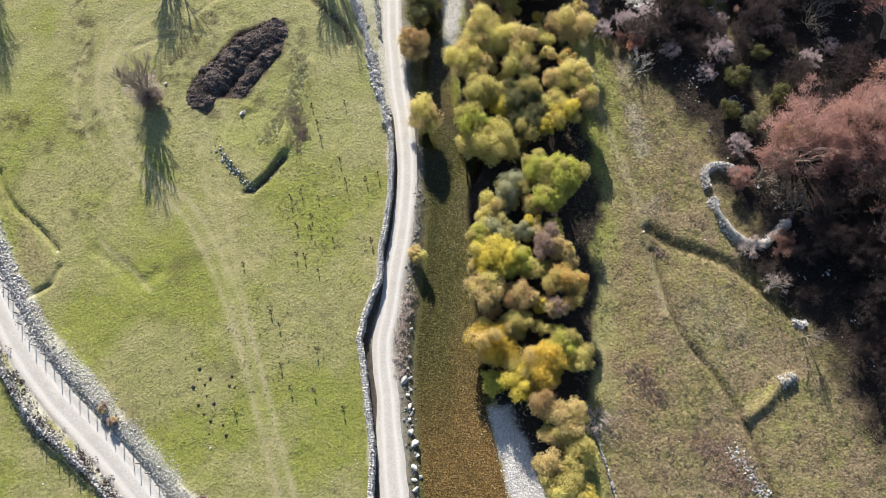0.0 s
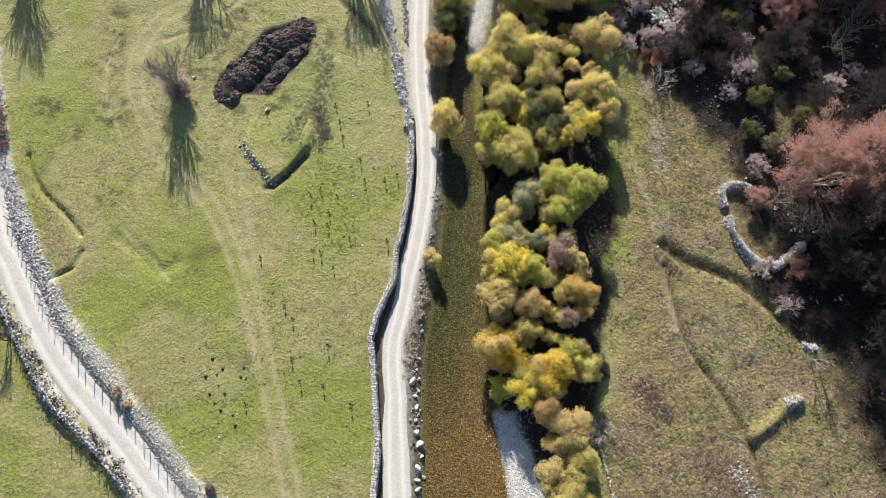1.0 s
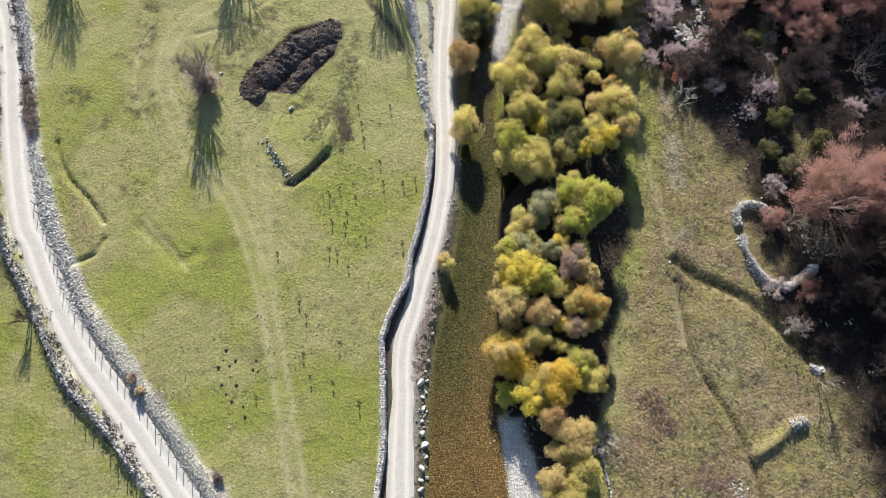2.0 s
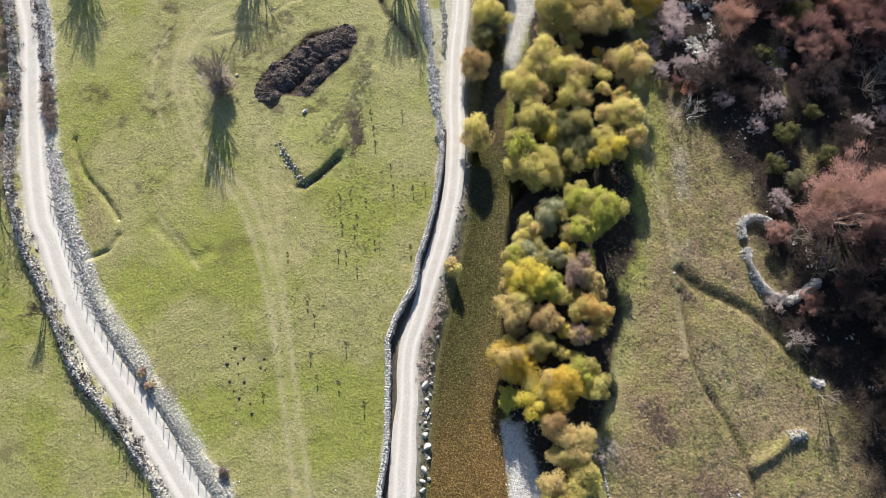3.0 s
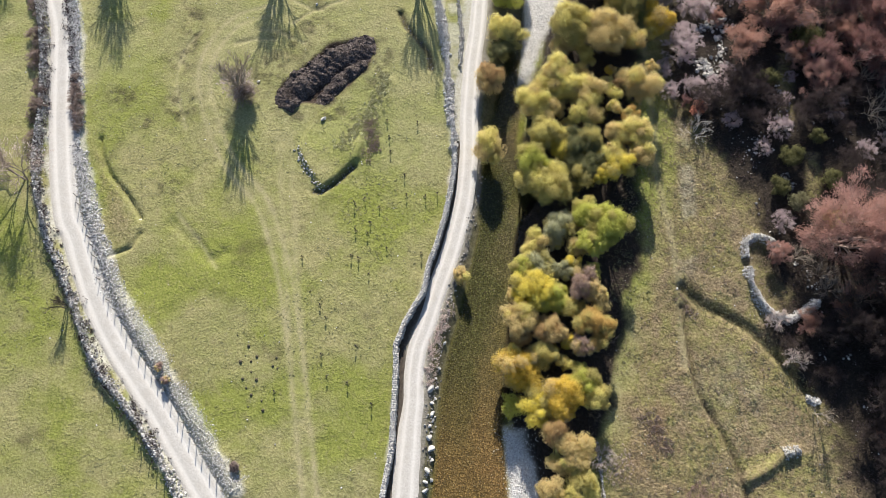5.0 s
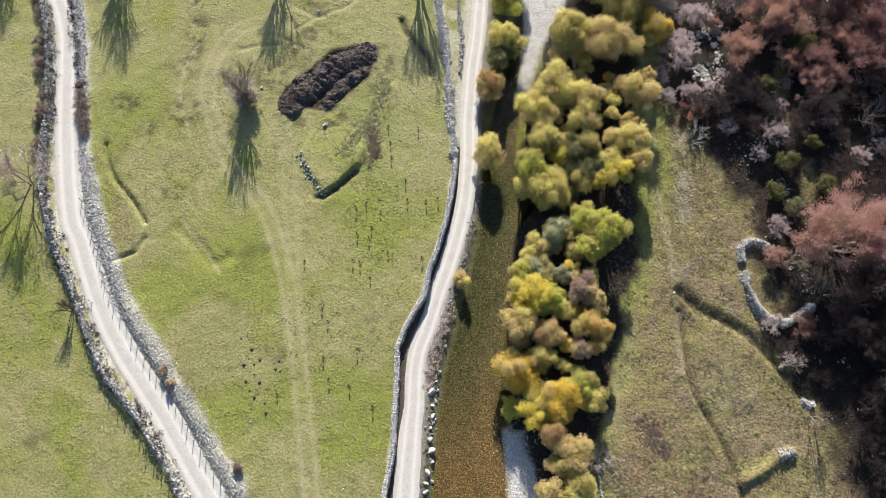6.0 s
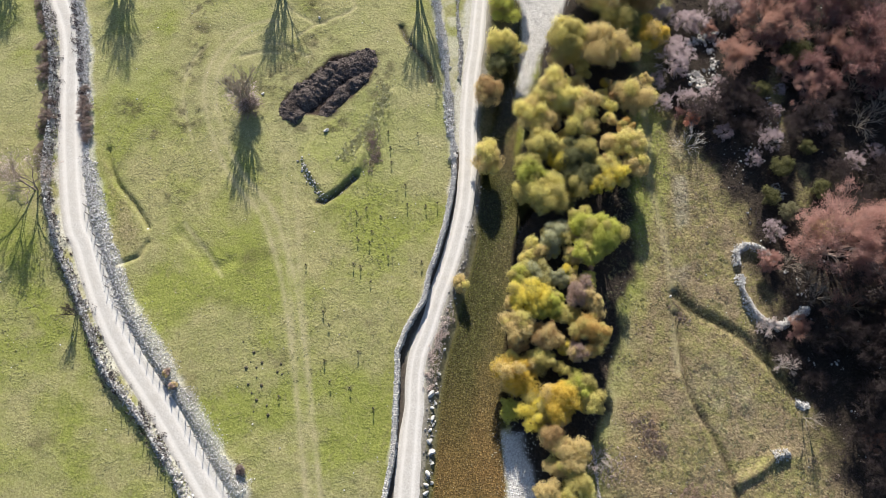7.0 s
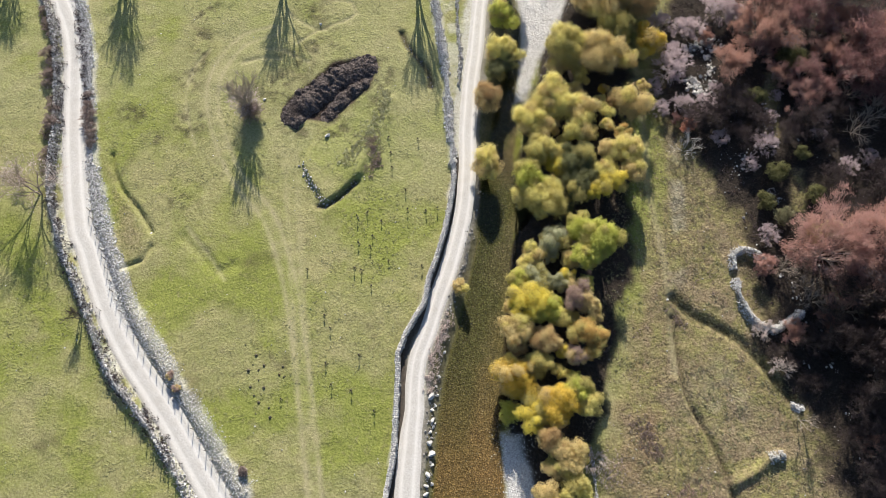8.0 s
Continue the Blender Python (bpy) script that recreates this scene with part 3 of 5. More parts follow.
strip = 0.6 * step01(2.6, 1.0, np.abs(X - np.interp(Y, [20, 42, 53, 65, 78], [21.2, 23.6, 24.0, 21.8, 18.8]))) * step01(24, 36, Y) * step01(0.2, 0.6, spots)
strip = np.maximum(strip, 0.6 * step01(1.3, 0.4, np.hypot((X - 21.8) / 3.0, (Y - 12.0) / 3.5)) * step01(0.5, 0.8, spots))
stony = 0.8 * step01(1.7, 0.5, np.abs(X - np.interp(Y, [34, 41, 49, 60], [28.4, 28.7, 27.6, 26.2]))) * step01(33, 39, Y) * step01(62, 55, Y) * step01(0.3, 0.65, spots)
stony = np.maximum(stony, 0.45 * step01(1.4, 0.4, np.hypot((X - 35.5) / 5.0, (Y - 20.0) / 5.5)) * step01(0.3, 0.8, spots))
reach = west / np.maximum(west + east, 0.1)
strip = np.where(np.minimum(west, east) > -0.5, np.interp(Y, [4, 16, 40, 60], [0.25, 0.7, 1.0, 0.6]) * step01(0.95, 0.35, reach + 0.5 * fbm(X, Y, 4.0, 97, 3)), strip)
stony = np.where(X < -8, 0.4 * step01(38, 50, Y) * step01(0.15, 0.6, 0.5 + 0.5 * fbm(X, Y, 9.0, 98, 4) + 0.2 * fbm(X, Y, 1.6, 99, 3)), stony)
set_attr(ground_mesh, "cover_c", np.stack([russet, strip, stony], -1))
bank_stones = step01(1.6, 0.2, np.abs(west + 0.9) + 0.4 * ragged) * 0.12
gravel = np.maximum(step01(-0.6, 0.6, bars + 0.4 * ragged), bank_stones)
gravel = np.maximum(gravel, 0.6 * step01(2.7, 2.1, verge))
north_x = np.interp(Y, [p[1] for p in WALL_NORTH[::-1]], [p[0] for p in WALL_NORTH[::-1]])
road_w = np.interp(Y, S_ROAD[::-1, 1], S_ROAD[::-1, 0])
gravel = np.maximum(gravel, 0.4 * (X > north_x) * (X < road_w) * step01(50, 54, Y) * step01(-0.2, 0.4, fbm(X, Y, 2.0, 91) + 0.2))
for line, wide in ((RUBBLE_EAST, 1.8), (RUBBLE_WEST, 1.0), (WALL_NORTH, 0.9)):
    gravel = np.maximum(gravel, 0.55 * step01(wide, wide - 0.7, distance(smooth(line, 1.0), X, Y) + 0.5 * ragged))
bed = step01(-0.3, 0.5, np.minimum(west, east)) * (1 - step01(-0.3, 0.3, bars))
road_x = np.interp(Y, S_ROAD[::-1, 1], S_ROAD[::-1, 0])
bank_soil = 0.62 * step01(1.2, 1.7, X - road_x + 0.2 * ragged) * step01(0.3, -0.2, west)
# dark verge soil with the wall's shadow painted in, east side only
wall_foot_shade = 0.92 * step01(1.9, 1.0, distance(smooth(WALL_ROAD, 1.0), X, Y)) * (distance(S_ROAD, X, Y) < distance(smooth(WALL_ROAD, 1.0), X + 3, Y) + 0.0) * (X > np.interp(Y, [p[1] for p in WALL_ROAD[::-1]], [p[0] for p in WALL_ROAD[::-1]]))
cuts = 0.55 * step01(0.45, 0.12, np.minimum(distance(smooth(LEDGE, 1.5), X, Y), distance(smooth(BANK, 1.5), X, Y)))
# shade of the north notch and footing crease, put into the soil mask
notch_shade = 0.7 * step01(0.7, 0.25, np.minimum(distance(smooth(DITCH_NORTH, 1.0), X, Y), distance(smooth(FOOTING_EDGE, 1.0), X, Y)) + 0.15 * ragged)
soil = np.maximum(np.maximum(np.maximum(np.maximum(0.4 * rough, 0.6 * dug(X, Y)), np.maximum(bank_soil, notch_shade)), np.maximum(wall_foot_shade, cuts)), step01(-0.6, 0.5, inside(PIT, X, Y) + 0.5 * ragged), 0.6 * step01(0.45, 0.1, np.minimum(distance(smooth(DITCH, 1.5), X, Y), distance(smooth(BANK, 1.5), X, Y))))
set_attr(ground_mesh, "cover_b", np.stack([gravel, bed, soil], -1))
ground = tagged(new("ground", ground_mesh), "rolling green autumn pasture with dry grass and worn tracks", "ground", kind="structure")


def ribbon(name, line, half, lift, mat, label, category, seed):
    """A gravel road: a crowned strip with two wheel tracks and ragged edges."""
    p = smooth(line, 0.5)
    tan = np.gradient(p, axis=0)
    tan /= np.linalg.norm(tan, axis=1)[:, None]
    side = np.stack([tan[:, 1], -tan[:, 0]], -1)
    cross = np.linspace(-1, 1, 15)
    verts, rut = [], []
    for k in cross:
        edge = (half(p[:, 1]) if callable(half) else half) * (1 + (0.10 * fbm(p[:, 0], p[:, 1], 3.5, seed + (1 if k > 0 else 2), 3) if abs(k) > 0.7 else 0))
        q = p + side * (k * edge)[:, None] if np.ndim(edge) else p + side * k * edge
        track_here = math.exp(-((abs(k) - 0.47) / 0.16) ** 2)
        z = lift - 0.04 * track_here - (0.12 if abs(k) == 1 else 0.03 * k * k) + 0.025 * fbm(q[:, 0], q[:, 1], 1.0, seed)
        verts.append(np.stack([q[:, 0], q[:, 1], z], -1))
        rut.append(np.full(len(p), track_here))
    n, m = len(p), len(cross)
    v = np.array(verts).reshape(-1, 3)
    i = np.arange(n * m).reshape(m, n)
    f = np.stack([i[:-1, :-1], i[:-1, 1:], i[1:, 1:], i[1:, :-1]], -1).reshape(-1, 4)
    me = mesh_of(name, v, f, mat, True)
    at = me.attributes.new("rut", "FLOAT", "POINT")
    at.data.foreach_set("value", np.array(rut).ravel().astype(np.float32))
    return tagged(new(name, me), label, category, kind="structure")


ribbon("road_lane", [(x + 0.2, y + 0.15) for x, y in LANE], 1.98, 0.02, GRAVEL_ROAD, "pale gravel lane between rubble banks", "road", 5)
ribbon("road_river", ROAD, lambda y: np.interp(y, [2, 9, 14, 24, 30, 60, 80], [1.75, 1.42, 1.3, 1.3, 1.42, 1.42, 1.3]), 0.02, GRAVEL_ROAD, "white gravel road with two wheel tracks", "road", 8)

wy = np.arange(-60, 200, 1.0)
wl, wr = river_x(RIVER_W, wy) - 1.2, river_x(RIVER_E, wy) + 3.5
wv = np.concatenate([np.stack([wl + (wr - wl) * k, wy, np.full(len(wy), WATER_Z)], -1) for k in (0, 0.5, 1)])
wi = np.arange(3 * len(wy)).reshape(3, -1)
wf = np.stack([wi[:-1, :-1], wi[1:, :-1], wi[1:, 1:], wi[:-1, 1:]], -1).reshape(-1, 4)
water = tagged(new("water", mesh_of("water", wv, wf, WATER)), "clear shallow river over a brown stony bed", "river", kind="structure")
water.visible_shadow = False


# ---------------------------------------------------------------- stones
ROCK_V = np.array([(math.cos(a + s * 0.6) * r, math.sin(a + s * 0.6) * r, z) for s, r, z in ((0, 1.0, -0.75), (1, 0.85, 0.75)) for a in [k * 2 * math.pi / 5 for k in range(5)]])
ROCK_F = np.array([(0, 2, 1), (0, 3, 2), (0, 4, 3), (5, 6, 7), (5, 7, 8), (5, 8, 9)]
                  + [t for k in range(5) for t in ((k, (k + 1) % 5, 5 + k), ((k + 1) % 5, 5 + (k + 1) % 5, 5 + k))])


def turn_matrices(rng, n, tilt=0.6):
    """Random turns about z with some tilt."""
    a, b, c = rng.uniform(0, 2 * np.pi, n), rng.normal(0, tilt, n), rng.normal(0, tilt, n)
    ca, sa, cb, sb, cc, sc = np.cos(a), np.sin(a), np.cos(b), np.sin(b), np.cos(c), np.sin(c)
    r = np.empty((n, 3, 3))
    r[:, 0] = np.stack([ca * cb, ca * sb * sc - sa * cc, ca * sb * cc + sa * sc], -1)
    r[:, 1] = np.stack([sa * cb, sa * sb * sc + ca * cc, sa * sb * cc - ca * sc], -1)
    r[:, 2] = np.stack([-sb, cb * sc, cb * cc], -1)
    return r


def stones(name, x, y, z, size, mat, seed, flat=0.65, shade_smooth=False):
    """One mesh of many loose blocky stones."""
    rng = np.random.default_rng(seed)
    n = len(x)
    v = ROCK_V[None] * (1 + rng.uniform(-0.42, 0.2, (n, 10, 3)))
    v *= (np.stack([np.ones(n), rng.uniform(0.6, 1.0, n), flat * rng.uniform(0.6, 1.1, n)], -1) * size[:, None] * 0.5)[:, None]
    v = np.einsum("nij,nkj->nki", turn_matrices(rng, n, 0.4), v) + np.stack([x, y, z], -1)[:, None]
    f = (ROCK_F[None] + 10 * np.arange(n)[:, None, None]).reshape(-1, 3)
    return mesh_of(name, v.reshape(-1, 3), f, mat, shade_smooth)


def along(line, n, rng, spread):
    """Random points beside a line: place and how far to the side (in spreads)."""
    p = smooth(line, 0.5)
    tan = np.gradient(p, axis=0)
    tan /= np.linalg.norm(tan, axis=1)[:, None]
    i = rng.integers(0, len(p), n)
    k = np.clip(rng.normal(0, 0.5, n), -1.2, 1.2)
    q = p[i] + tan[i] * rng.uniform(-0.3, 0.3, n)[:, None]
    w = spread(p[i, 1]) if callable(spread) else spread
    return q[:, 0] + tan[i, 1] * k * w, q[:, 1] - tan[i, 0] * k * w, k


def rubble_bank(name, line, n, spread, pile, lo, hi, mat, seed, label, finer=None):
    rng = np.random.default_rng(seed)
    x, y, k = along(line, n, rng, spread)
    keep = fbm(x, y, 2.2, seed, 3) > -0.35 + 0.25 * np.abs(k)
    keep |= np.abs(k) < 0.35
    keep &= np.abs(k) < 0.75 + 0.4 * rng.random(n) ** 2
    x, y, k = x[keep], y[keep], k[keep]
    n = len(x)
    size = (lo + (hi - lo) * rng.random(n) ** 2) * (finer(y) if finer else 1)
    z = height(x, y) + pile * np.exp(-(k / 0.55) ** 2) * rng.random(n) + size * 0.12
    root = tagged(new(name, stones(name, x, y, z, size, mat, seed + 1)), label, "stone wall", kind="stuff")
    return root


rubble_bank("rubble_bank", RUBBLE_EAST, 19000, lambda y: np.interp(y, [-5, 5, 20, 33, 45, 80], [2.5, 2.4, 2.2, 1.7, 1.5, 1.6]), 0.25, 0.10, 0.38, SCREE, 11,
            "broad collapsed bank of bleached limestone rubble", lambda y: np.interp(y, [12, 26], [0.62, 1.0]))
rubble_bank("rubble_bank", RUBBLE_WEST, 11000, 1.0, 0.7, 0.11, 0.42, LIMESTONE, 12, "tumbled dry stone wall of pale limestone by the lane")
rubble_bank("rubble_bank", WALL_NORTH, 5600, 0.95, 0.55, 0.12, 0.42, SCREE, 13, "collapsed dry stone wall of grey limestone")
rubble_bank("rubble_bank", WALL_INNER, 900, 0.45, 0.5, 0.15, 0.4, WALLSTONE, 14, "low mossy dry stone wall")
rubble_bank("sheepfold_wall", RING_NORTH, 2000, 0.85, 0.8, 0.10, 0.30, SCREE, 15, "curved ruined sheepfold wall of grey limestone")
rubble_bank("sheepfold_wall", RING_SOUTH, 3600, 0.95, 0.8, 0.10, 0.30, SCREE, 16, "curved ruined sheepfold wall of grey limestone")
rubble_bank("rubble_bank", WALL_SOUTH, 420, 0.3, 0.5, 0.15, 0.4, LIMESTONE, 17, "thin tumbled stone wall at the meadow edge")
rubble_bank("rubble_bank", DITCH_NORTH, 150, 0.6, 0.05, 0.08, 0.3, BANKSTONE, 20, "dark line of half-buried stones and earth in the pasture")
rubble_bank("stone_pile", MOUND_WALL[:2], 300, 1.05, 0.35, 0.12, 0.34, WALLSTONE, 18, "heap of cleared white field stones on a mound")


def wall_points(line, step):
    p = smooth(line, 0.1)
    s = np.concatenate([[0], np.cumsum(np.linalg.norm(np.diff(p, axis=0), axis=1))])
    at = np.arange(0, s[-1], step)
    q = np.stack([np.interp(at, s, p[:, 0]), np.interp(at, s, p[:, 1])], -1)
    tan = np.gradient(q, axis=0)
    tan /= np.linalg.norm(tan, axis=1)[:, None]
    return q, tan


def roadside_wall():
    """A dry stone wall: dark core, courses of face stones, and single coping stones."""
    rng = np.random.default_rng(30)
    q, tan = wall_points(WALL_ROAD, 0.5)
    side = np.stack([tan[:, 1], -tan[:, 0]], -1)
    base = height(q[:, 0], q[:, 1])
    rows = []
    for off, dz in ((-0.26, -0.3), (-0.2, 1.18), (0.2, 1.18), (0.26, -0.3)):
        rows.append(np.stack([q[:, 0] + side[:, 0] * off, q[:, 1] + side[:, 1] * off, base + dz], -1))
    i = np.arange(4 * len(q)).reshape(4, -1)
    f = np.stack([i[:-1, :-1], i[:-1, 1:], i[1:, 1:], i[1:, :-1]], -1).reshape(-1, 4)
    root = new("roadside_wall", mesh_of("roadside_wall", np.array(rows).reshape(-1, 3), f, WALLSTONE))
    tagged(root, "dry stone wall of grey limestone along the gravel road", "stone wall")
    x, y, z = [], [], []
    q2, t2 = wall_points(WALL_ROAD, 0.3)
    s2 = np.stack([t2[:, 1], -t2[:, 0]], -1)
    b2 = height(q2[:, 0], q2[:, 1])
    for course in range(7):
        for off in (-0.29, 0.29):
            w = off * (1 - 0.05 * course)
            j = rng.normal(0, 0.05, (len(q2), 2))
            x.append(q2[:, 0] + s2[:, 0] * w + j[:, 0])
            y.append(q2[:, 1] + s2[:, 1] * w + j[:, 1])
            z.append(b2 + 0.08 + course * 0.19 + rng.normal(0, 0.02, len(q2)))
    x, y, z = (np.concatenate(k) for k in (x, y, z))
    child("face_stones", stones("face_stones", x, y, z, rng.uniform(0.26, 0.42, len(x)), WALLSTONE, 31, 0.7), root, "coursed grey face stones", "stuff")
    caps = [stones("coping_stone", np.zeros(1), np.zeros(1), np.zeros(1), np.array([0.4]), WALLSTONE if k % 4 else LIMESTONE, 40 + k, 0.6) for k in range(9)]
    q3, t3 = wall_points(WALL_ROAD, 0.3)
    b3 = height(q3[:, 0], q3[:, 1])
    for k, (p, t, b) in enumerate(zip(q3, t3, b3)):
        if p[1] < -2 or p[1] > 47:
            continue
        for off in (-0.12, 0.12):
            ob = child("coping_stone", caps[int(rng.integers(9))], root)
            ob.matrix_basis = Matrix.LocRotScale((p[0] + t[1] * off + rng.normal(0, 0.03), p[1] - t[0] * off + rng.normal(0, 0.03), b + 1.26 + rng.normal(0, 0.04)),
                                                 Euler((rng.normal(0, 0.15), rng.normal(0, 0.15), rng.uniform(0, 6.3))), (rng.uniform(0.8, 1.15), rng.uniform(0.8, 1.15), rng.uniform(0.8, 1.2)))
    return root


def boulder(x, y, size, seed, name="boulder", label="pale angular boulder on the river bank", group="bank boulders"):
    bm = bmesh.new()
    bmesh.ops.create_icosphere(bm, subdivisions=2, radius=0.5)
    rng = random.Random(seed)
    cuts = [Vector((rng.uniform(-1, 1), rng.uniform(-1, 1), rng.uniform(-0.4, 1))).normalized() for _ in range(7)]
    for v in bm.verts:
        for c in cuts:
            d = v.co.dot(c) - 0.27
            if d > 0:
                v.co -= c * d
        v.co *= 1 + 0.06 * noise.noise(v.co * 3 + Vector((seed, 0, 0)))
        v.co.z *= 0.7
    me = bpy.data.meshes.new(name)
    bm.to_mesh(me)
    bm.free()
    me.materials.append(BOULDER)
    ob = new(name, me)
    ob.matrix_basis = pose(x, y, level(x, y) + size * 0.16, 0, 0, rng.uniform(0, 360)) @ Matrix.Diagonal((size * 1.2, size * rng.uniform(0.75, 1), size, 1))
    return tagged(ob, label, "boulder", group)


roadside_wall()
for k, (bx, by, bs) in enumerate([(-3.8, 19.2, 0.6), (-3.9, 15.6, 0.6), (-4.1, 14.2, 0.5), (-4.5, 12.7, 1.1), (-3.8, 13.0, 0.6), (-3.7, 11.5, 0.5), (-4.1, 10.8, 0.65),
                                  (-3.7, 9.5, 0.85), (-3.5, 8.6, 0.6), (-3.8, 7.8, 0.65), (-3.6, 6.3, 1.05), (-3.1, 4.9, 1.1), (-2.7, 3.6, 0.75), (-3.1, 2.2, 0.9),
                                  (-2.3, 1.1, 0.6), (-3.0, 0.7, 0.7), (-2.9, -0.4, 0.8), (-2.7, -2.2, 1.0)]):
    boulder(bx, by, bs * 1.05, 60 + k)
boulder(-28.4, 50.2, 0.95, 90, "field_stone", "single white limestone block lying on the grass", "field stones")
boulder(-34.5, 70.7, 0.6, 91, "field_stone", "small white stone in the pasture", "field stones")
boulder(-40.1, 54.9, 0.6, 92, "field_stone", "white stone beside the bare tree", "field stones")
boulder(-51.2, 29.2, 0.5, 93, "field_stone", "small grey stone at the ditch end", "field stones")
boulder(27.4, 32.9, 0.6, 94, "field_stone", "small grey stone at the path fork", "field stones")
boulder(6.3, 8.2, 0.5, 95, "field_stone", "white stone at the water's edge", "field stones")


# ---------------------------------------------------------------- dark heaps
def heap(line, wide, high, seed, label):
    """A long lumpy heap: a dome over a line of the plan, broken up by clods."""
    p = smooth(line, 1.0)
    lo, hi = p.min(0) - wide - 0.5, p.max(0) + wide + 0.5
    hx, hy = np.meshgrid(np.arange(lo[0], hi[0], 0.13), np.arange(lo[1], hi[1], 0.13))
    d = distance(p, hx.ravel(), hy.ravel()).reshape(hx.shape)
    rng = np.random.default_rng(seed)
    edge = wide * (1 + 0.3 * fbm(hx, hy, 2.4, seed) + 0.3 * fbm(hx, hy, 0.7, seed + 1, 3))
    body = np.clip(1 - (d / edge) ** 2, 0, 1)
    loads = np.zeros(hx.shape)
    for k, q in enumerate(p):
        cx, cy = q + rng.normal(0, 0.22 * wide, 2)
        size = wide * rng.uniform(0.8, 1.15)
        loads = np.maximum(loads, rng.uniform(0.65, 1.1) * np.interp(k / len(p), [0, 0.2, 0.9, 1], [0.4, 1, 1, 0.7]) * np.clip(1 - np.hypot(hx - cx, hy - cy) / size, 0, 1) ** 0.7)
    z = height(hx, hy) - 0.15 + (0.22 * body + loads * np.minimum(1, 3 * body)) * high + np.where(body > 0, np.minimum(1, 2 * body) * (0.34 * fbm(hx, hy, 0.6, seed + 5, 3) + 0.10 * lattice(np.round(hx * 9), np.round(hy * 9), seed)), 0)
    keep = (body[:-1, :-1] > 0) | (body[1:, 1:] > 0) | (body[1:, :-1] > 0) | (body[:-1, 1:] > 0)
    i = np.arange(hx.size).reshape(hx.shape)
    f = np.stack([i[:-1, :-1], i[:-1, 1:], i[1:, 1:], i[1:, :-1]], -1)[keep]
    return tagged(new("manure_mound", mesh_of("manure_mound", np.stack([hx, hy, z], -1).reshape(-1, 3), f, DUNG)), label, "heap", "dark heaps")


heap([(-35.0, 53.0), (-32.5, 56.8), (-29.4, 60.8), (-25.0, 63.9)], 2.4, 1.4, 3, "long dark brown heap of manure and soil in a dug hollow")
heap([(-29.3, 53.8), (-27.8, 56.8), (-24.9, 61.0)], 1.5, 1.1, 7, "smaller dark brown manure heap")


# crumbs and clods on and round the heaps
rc = np.random.default_rng(44)
for line, wide, n in (([(-35.0, 53.0), (-32.5, 56.8), (-29.4, 60.8), (-25.0, 63.9)], 2.3, 4200), ([(-29.3, 53.8), (-27.8, 56.8), (-24.9, 61.0)], 1.4, 1700)):
    cx, cy, ck = along(line, n, rc, wide)
    cz = height(cx, cy) + np.clip(1 - np.abs(ck) * 1.15, 0, 1) ** 0.6 * (1.1 if n > 2000 else 0.8)
    tagged(new("soil_clods", stones("soil_clods", cx, cy, cz, 0.05 + 0.17 * rc.random(n) ** 2, DUNG, 45 + n)), "dark crumbled clods on the heap", "clods", kind="stuff")


def molehill(x, y, size, seed):
    n, r = 14, 5
    verts, faces = [(0, 0, 0.42)], []
    rng = random.Random(seed)
    for j in range(1, r + 1):
        for i in range(n):
            a, q = 2 * math.pi * i / n, j / r
            w = 0.5 * q * (1 + rng.uniform(-0.1, 0.1))
            verts.append((w * math.cos(a), w * math.sin(a), 0.42 * (1 - q ** 2.2) - (0.1 if j == r else 0) + rng.uniform(-0.02, 0.02)))
    faces += [(0, 1 + i, 1 + (i + 1) % n, 0) for i in range(n)]
    for j in range(r - 1):
        for i in range(n):
            a, b = 1 + j * n + i, 1 + j * n + (i + 1) % n
            faces.append((a, a + n, b + n, b))
    me = bpy.data.meshes.new("molehill")
    me.from_pydata(verts, [], [f[:3] if f[0] == f[3] else f for f in faces])
    me.materials.append(MOLE_SOIL)
    ob = new("molehill", me)
    ob.matrix_basis = pose(x, y, level(x, y), 0, 0, rng.uniform(0, 360)) @ Matrix.Diagonal((size, size, size, 1))
    return tagged(ob, "small dark molehill of fresh earth in the grass", "molehill", "molehills")


for k, (mx, my) in enumerate([(-30.5, 12.5), (-28.9, 12.7), (-29.5, 11.9), (-29.1, 10.5), (-28.1, 9.6), (-26.4, 11.8), (-25.7, 11.6), (-30.9, 11.6), (-28.3, 7.5),
                              (-26.7, 7.0), (-28.3, 5.9), (-26.2, 5.8), (-26.2, 13.0), (-32.3, 15.1), (-30.4, 13.9), (-30.0, 9.4), (-29.2, 8.3)]):
    molehill(mx, my, 0.24 + 0.34 * ((k * 37) % 10) / 10, 200 + k)


# ---------------------------------------------------------------- trees
class Wood:
    """Collects tapered limbs into one mesh."""

    def __init__(self, sides=4):
        self.v, self.f, self.n, self.sides = [], [], 0, sides

    def limb(self, a, b, ra, rb):
        d = (b - a)
        u = d.orthogonal().normalized()
        w = d.cross(u).normalized()
        s = self.sides
        for p, r in ((a, ra), (b, rb)):
            for i in range(s):
                t = 2 * math.pi * i / s
                self.v.append(p + (u * math.cos(t) + w * math.sin(t)) * r)
        for i in range(s):
            j = (i + 1) % s
            self.f.append((self.n + i, self.n + j, self.n + s + j, self.n + s + i))
        self.n += 2 * s

    def mesh(self, name, mat):
        return mesh_of(name, np.array([tuple(p) for p in self.v]), self.f, mat, True)


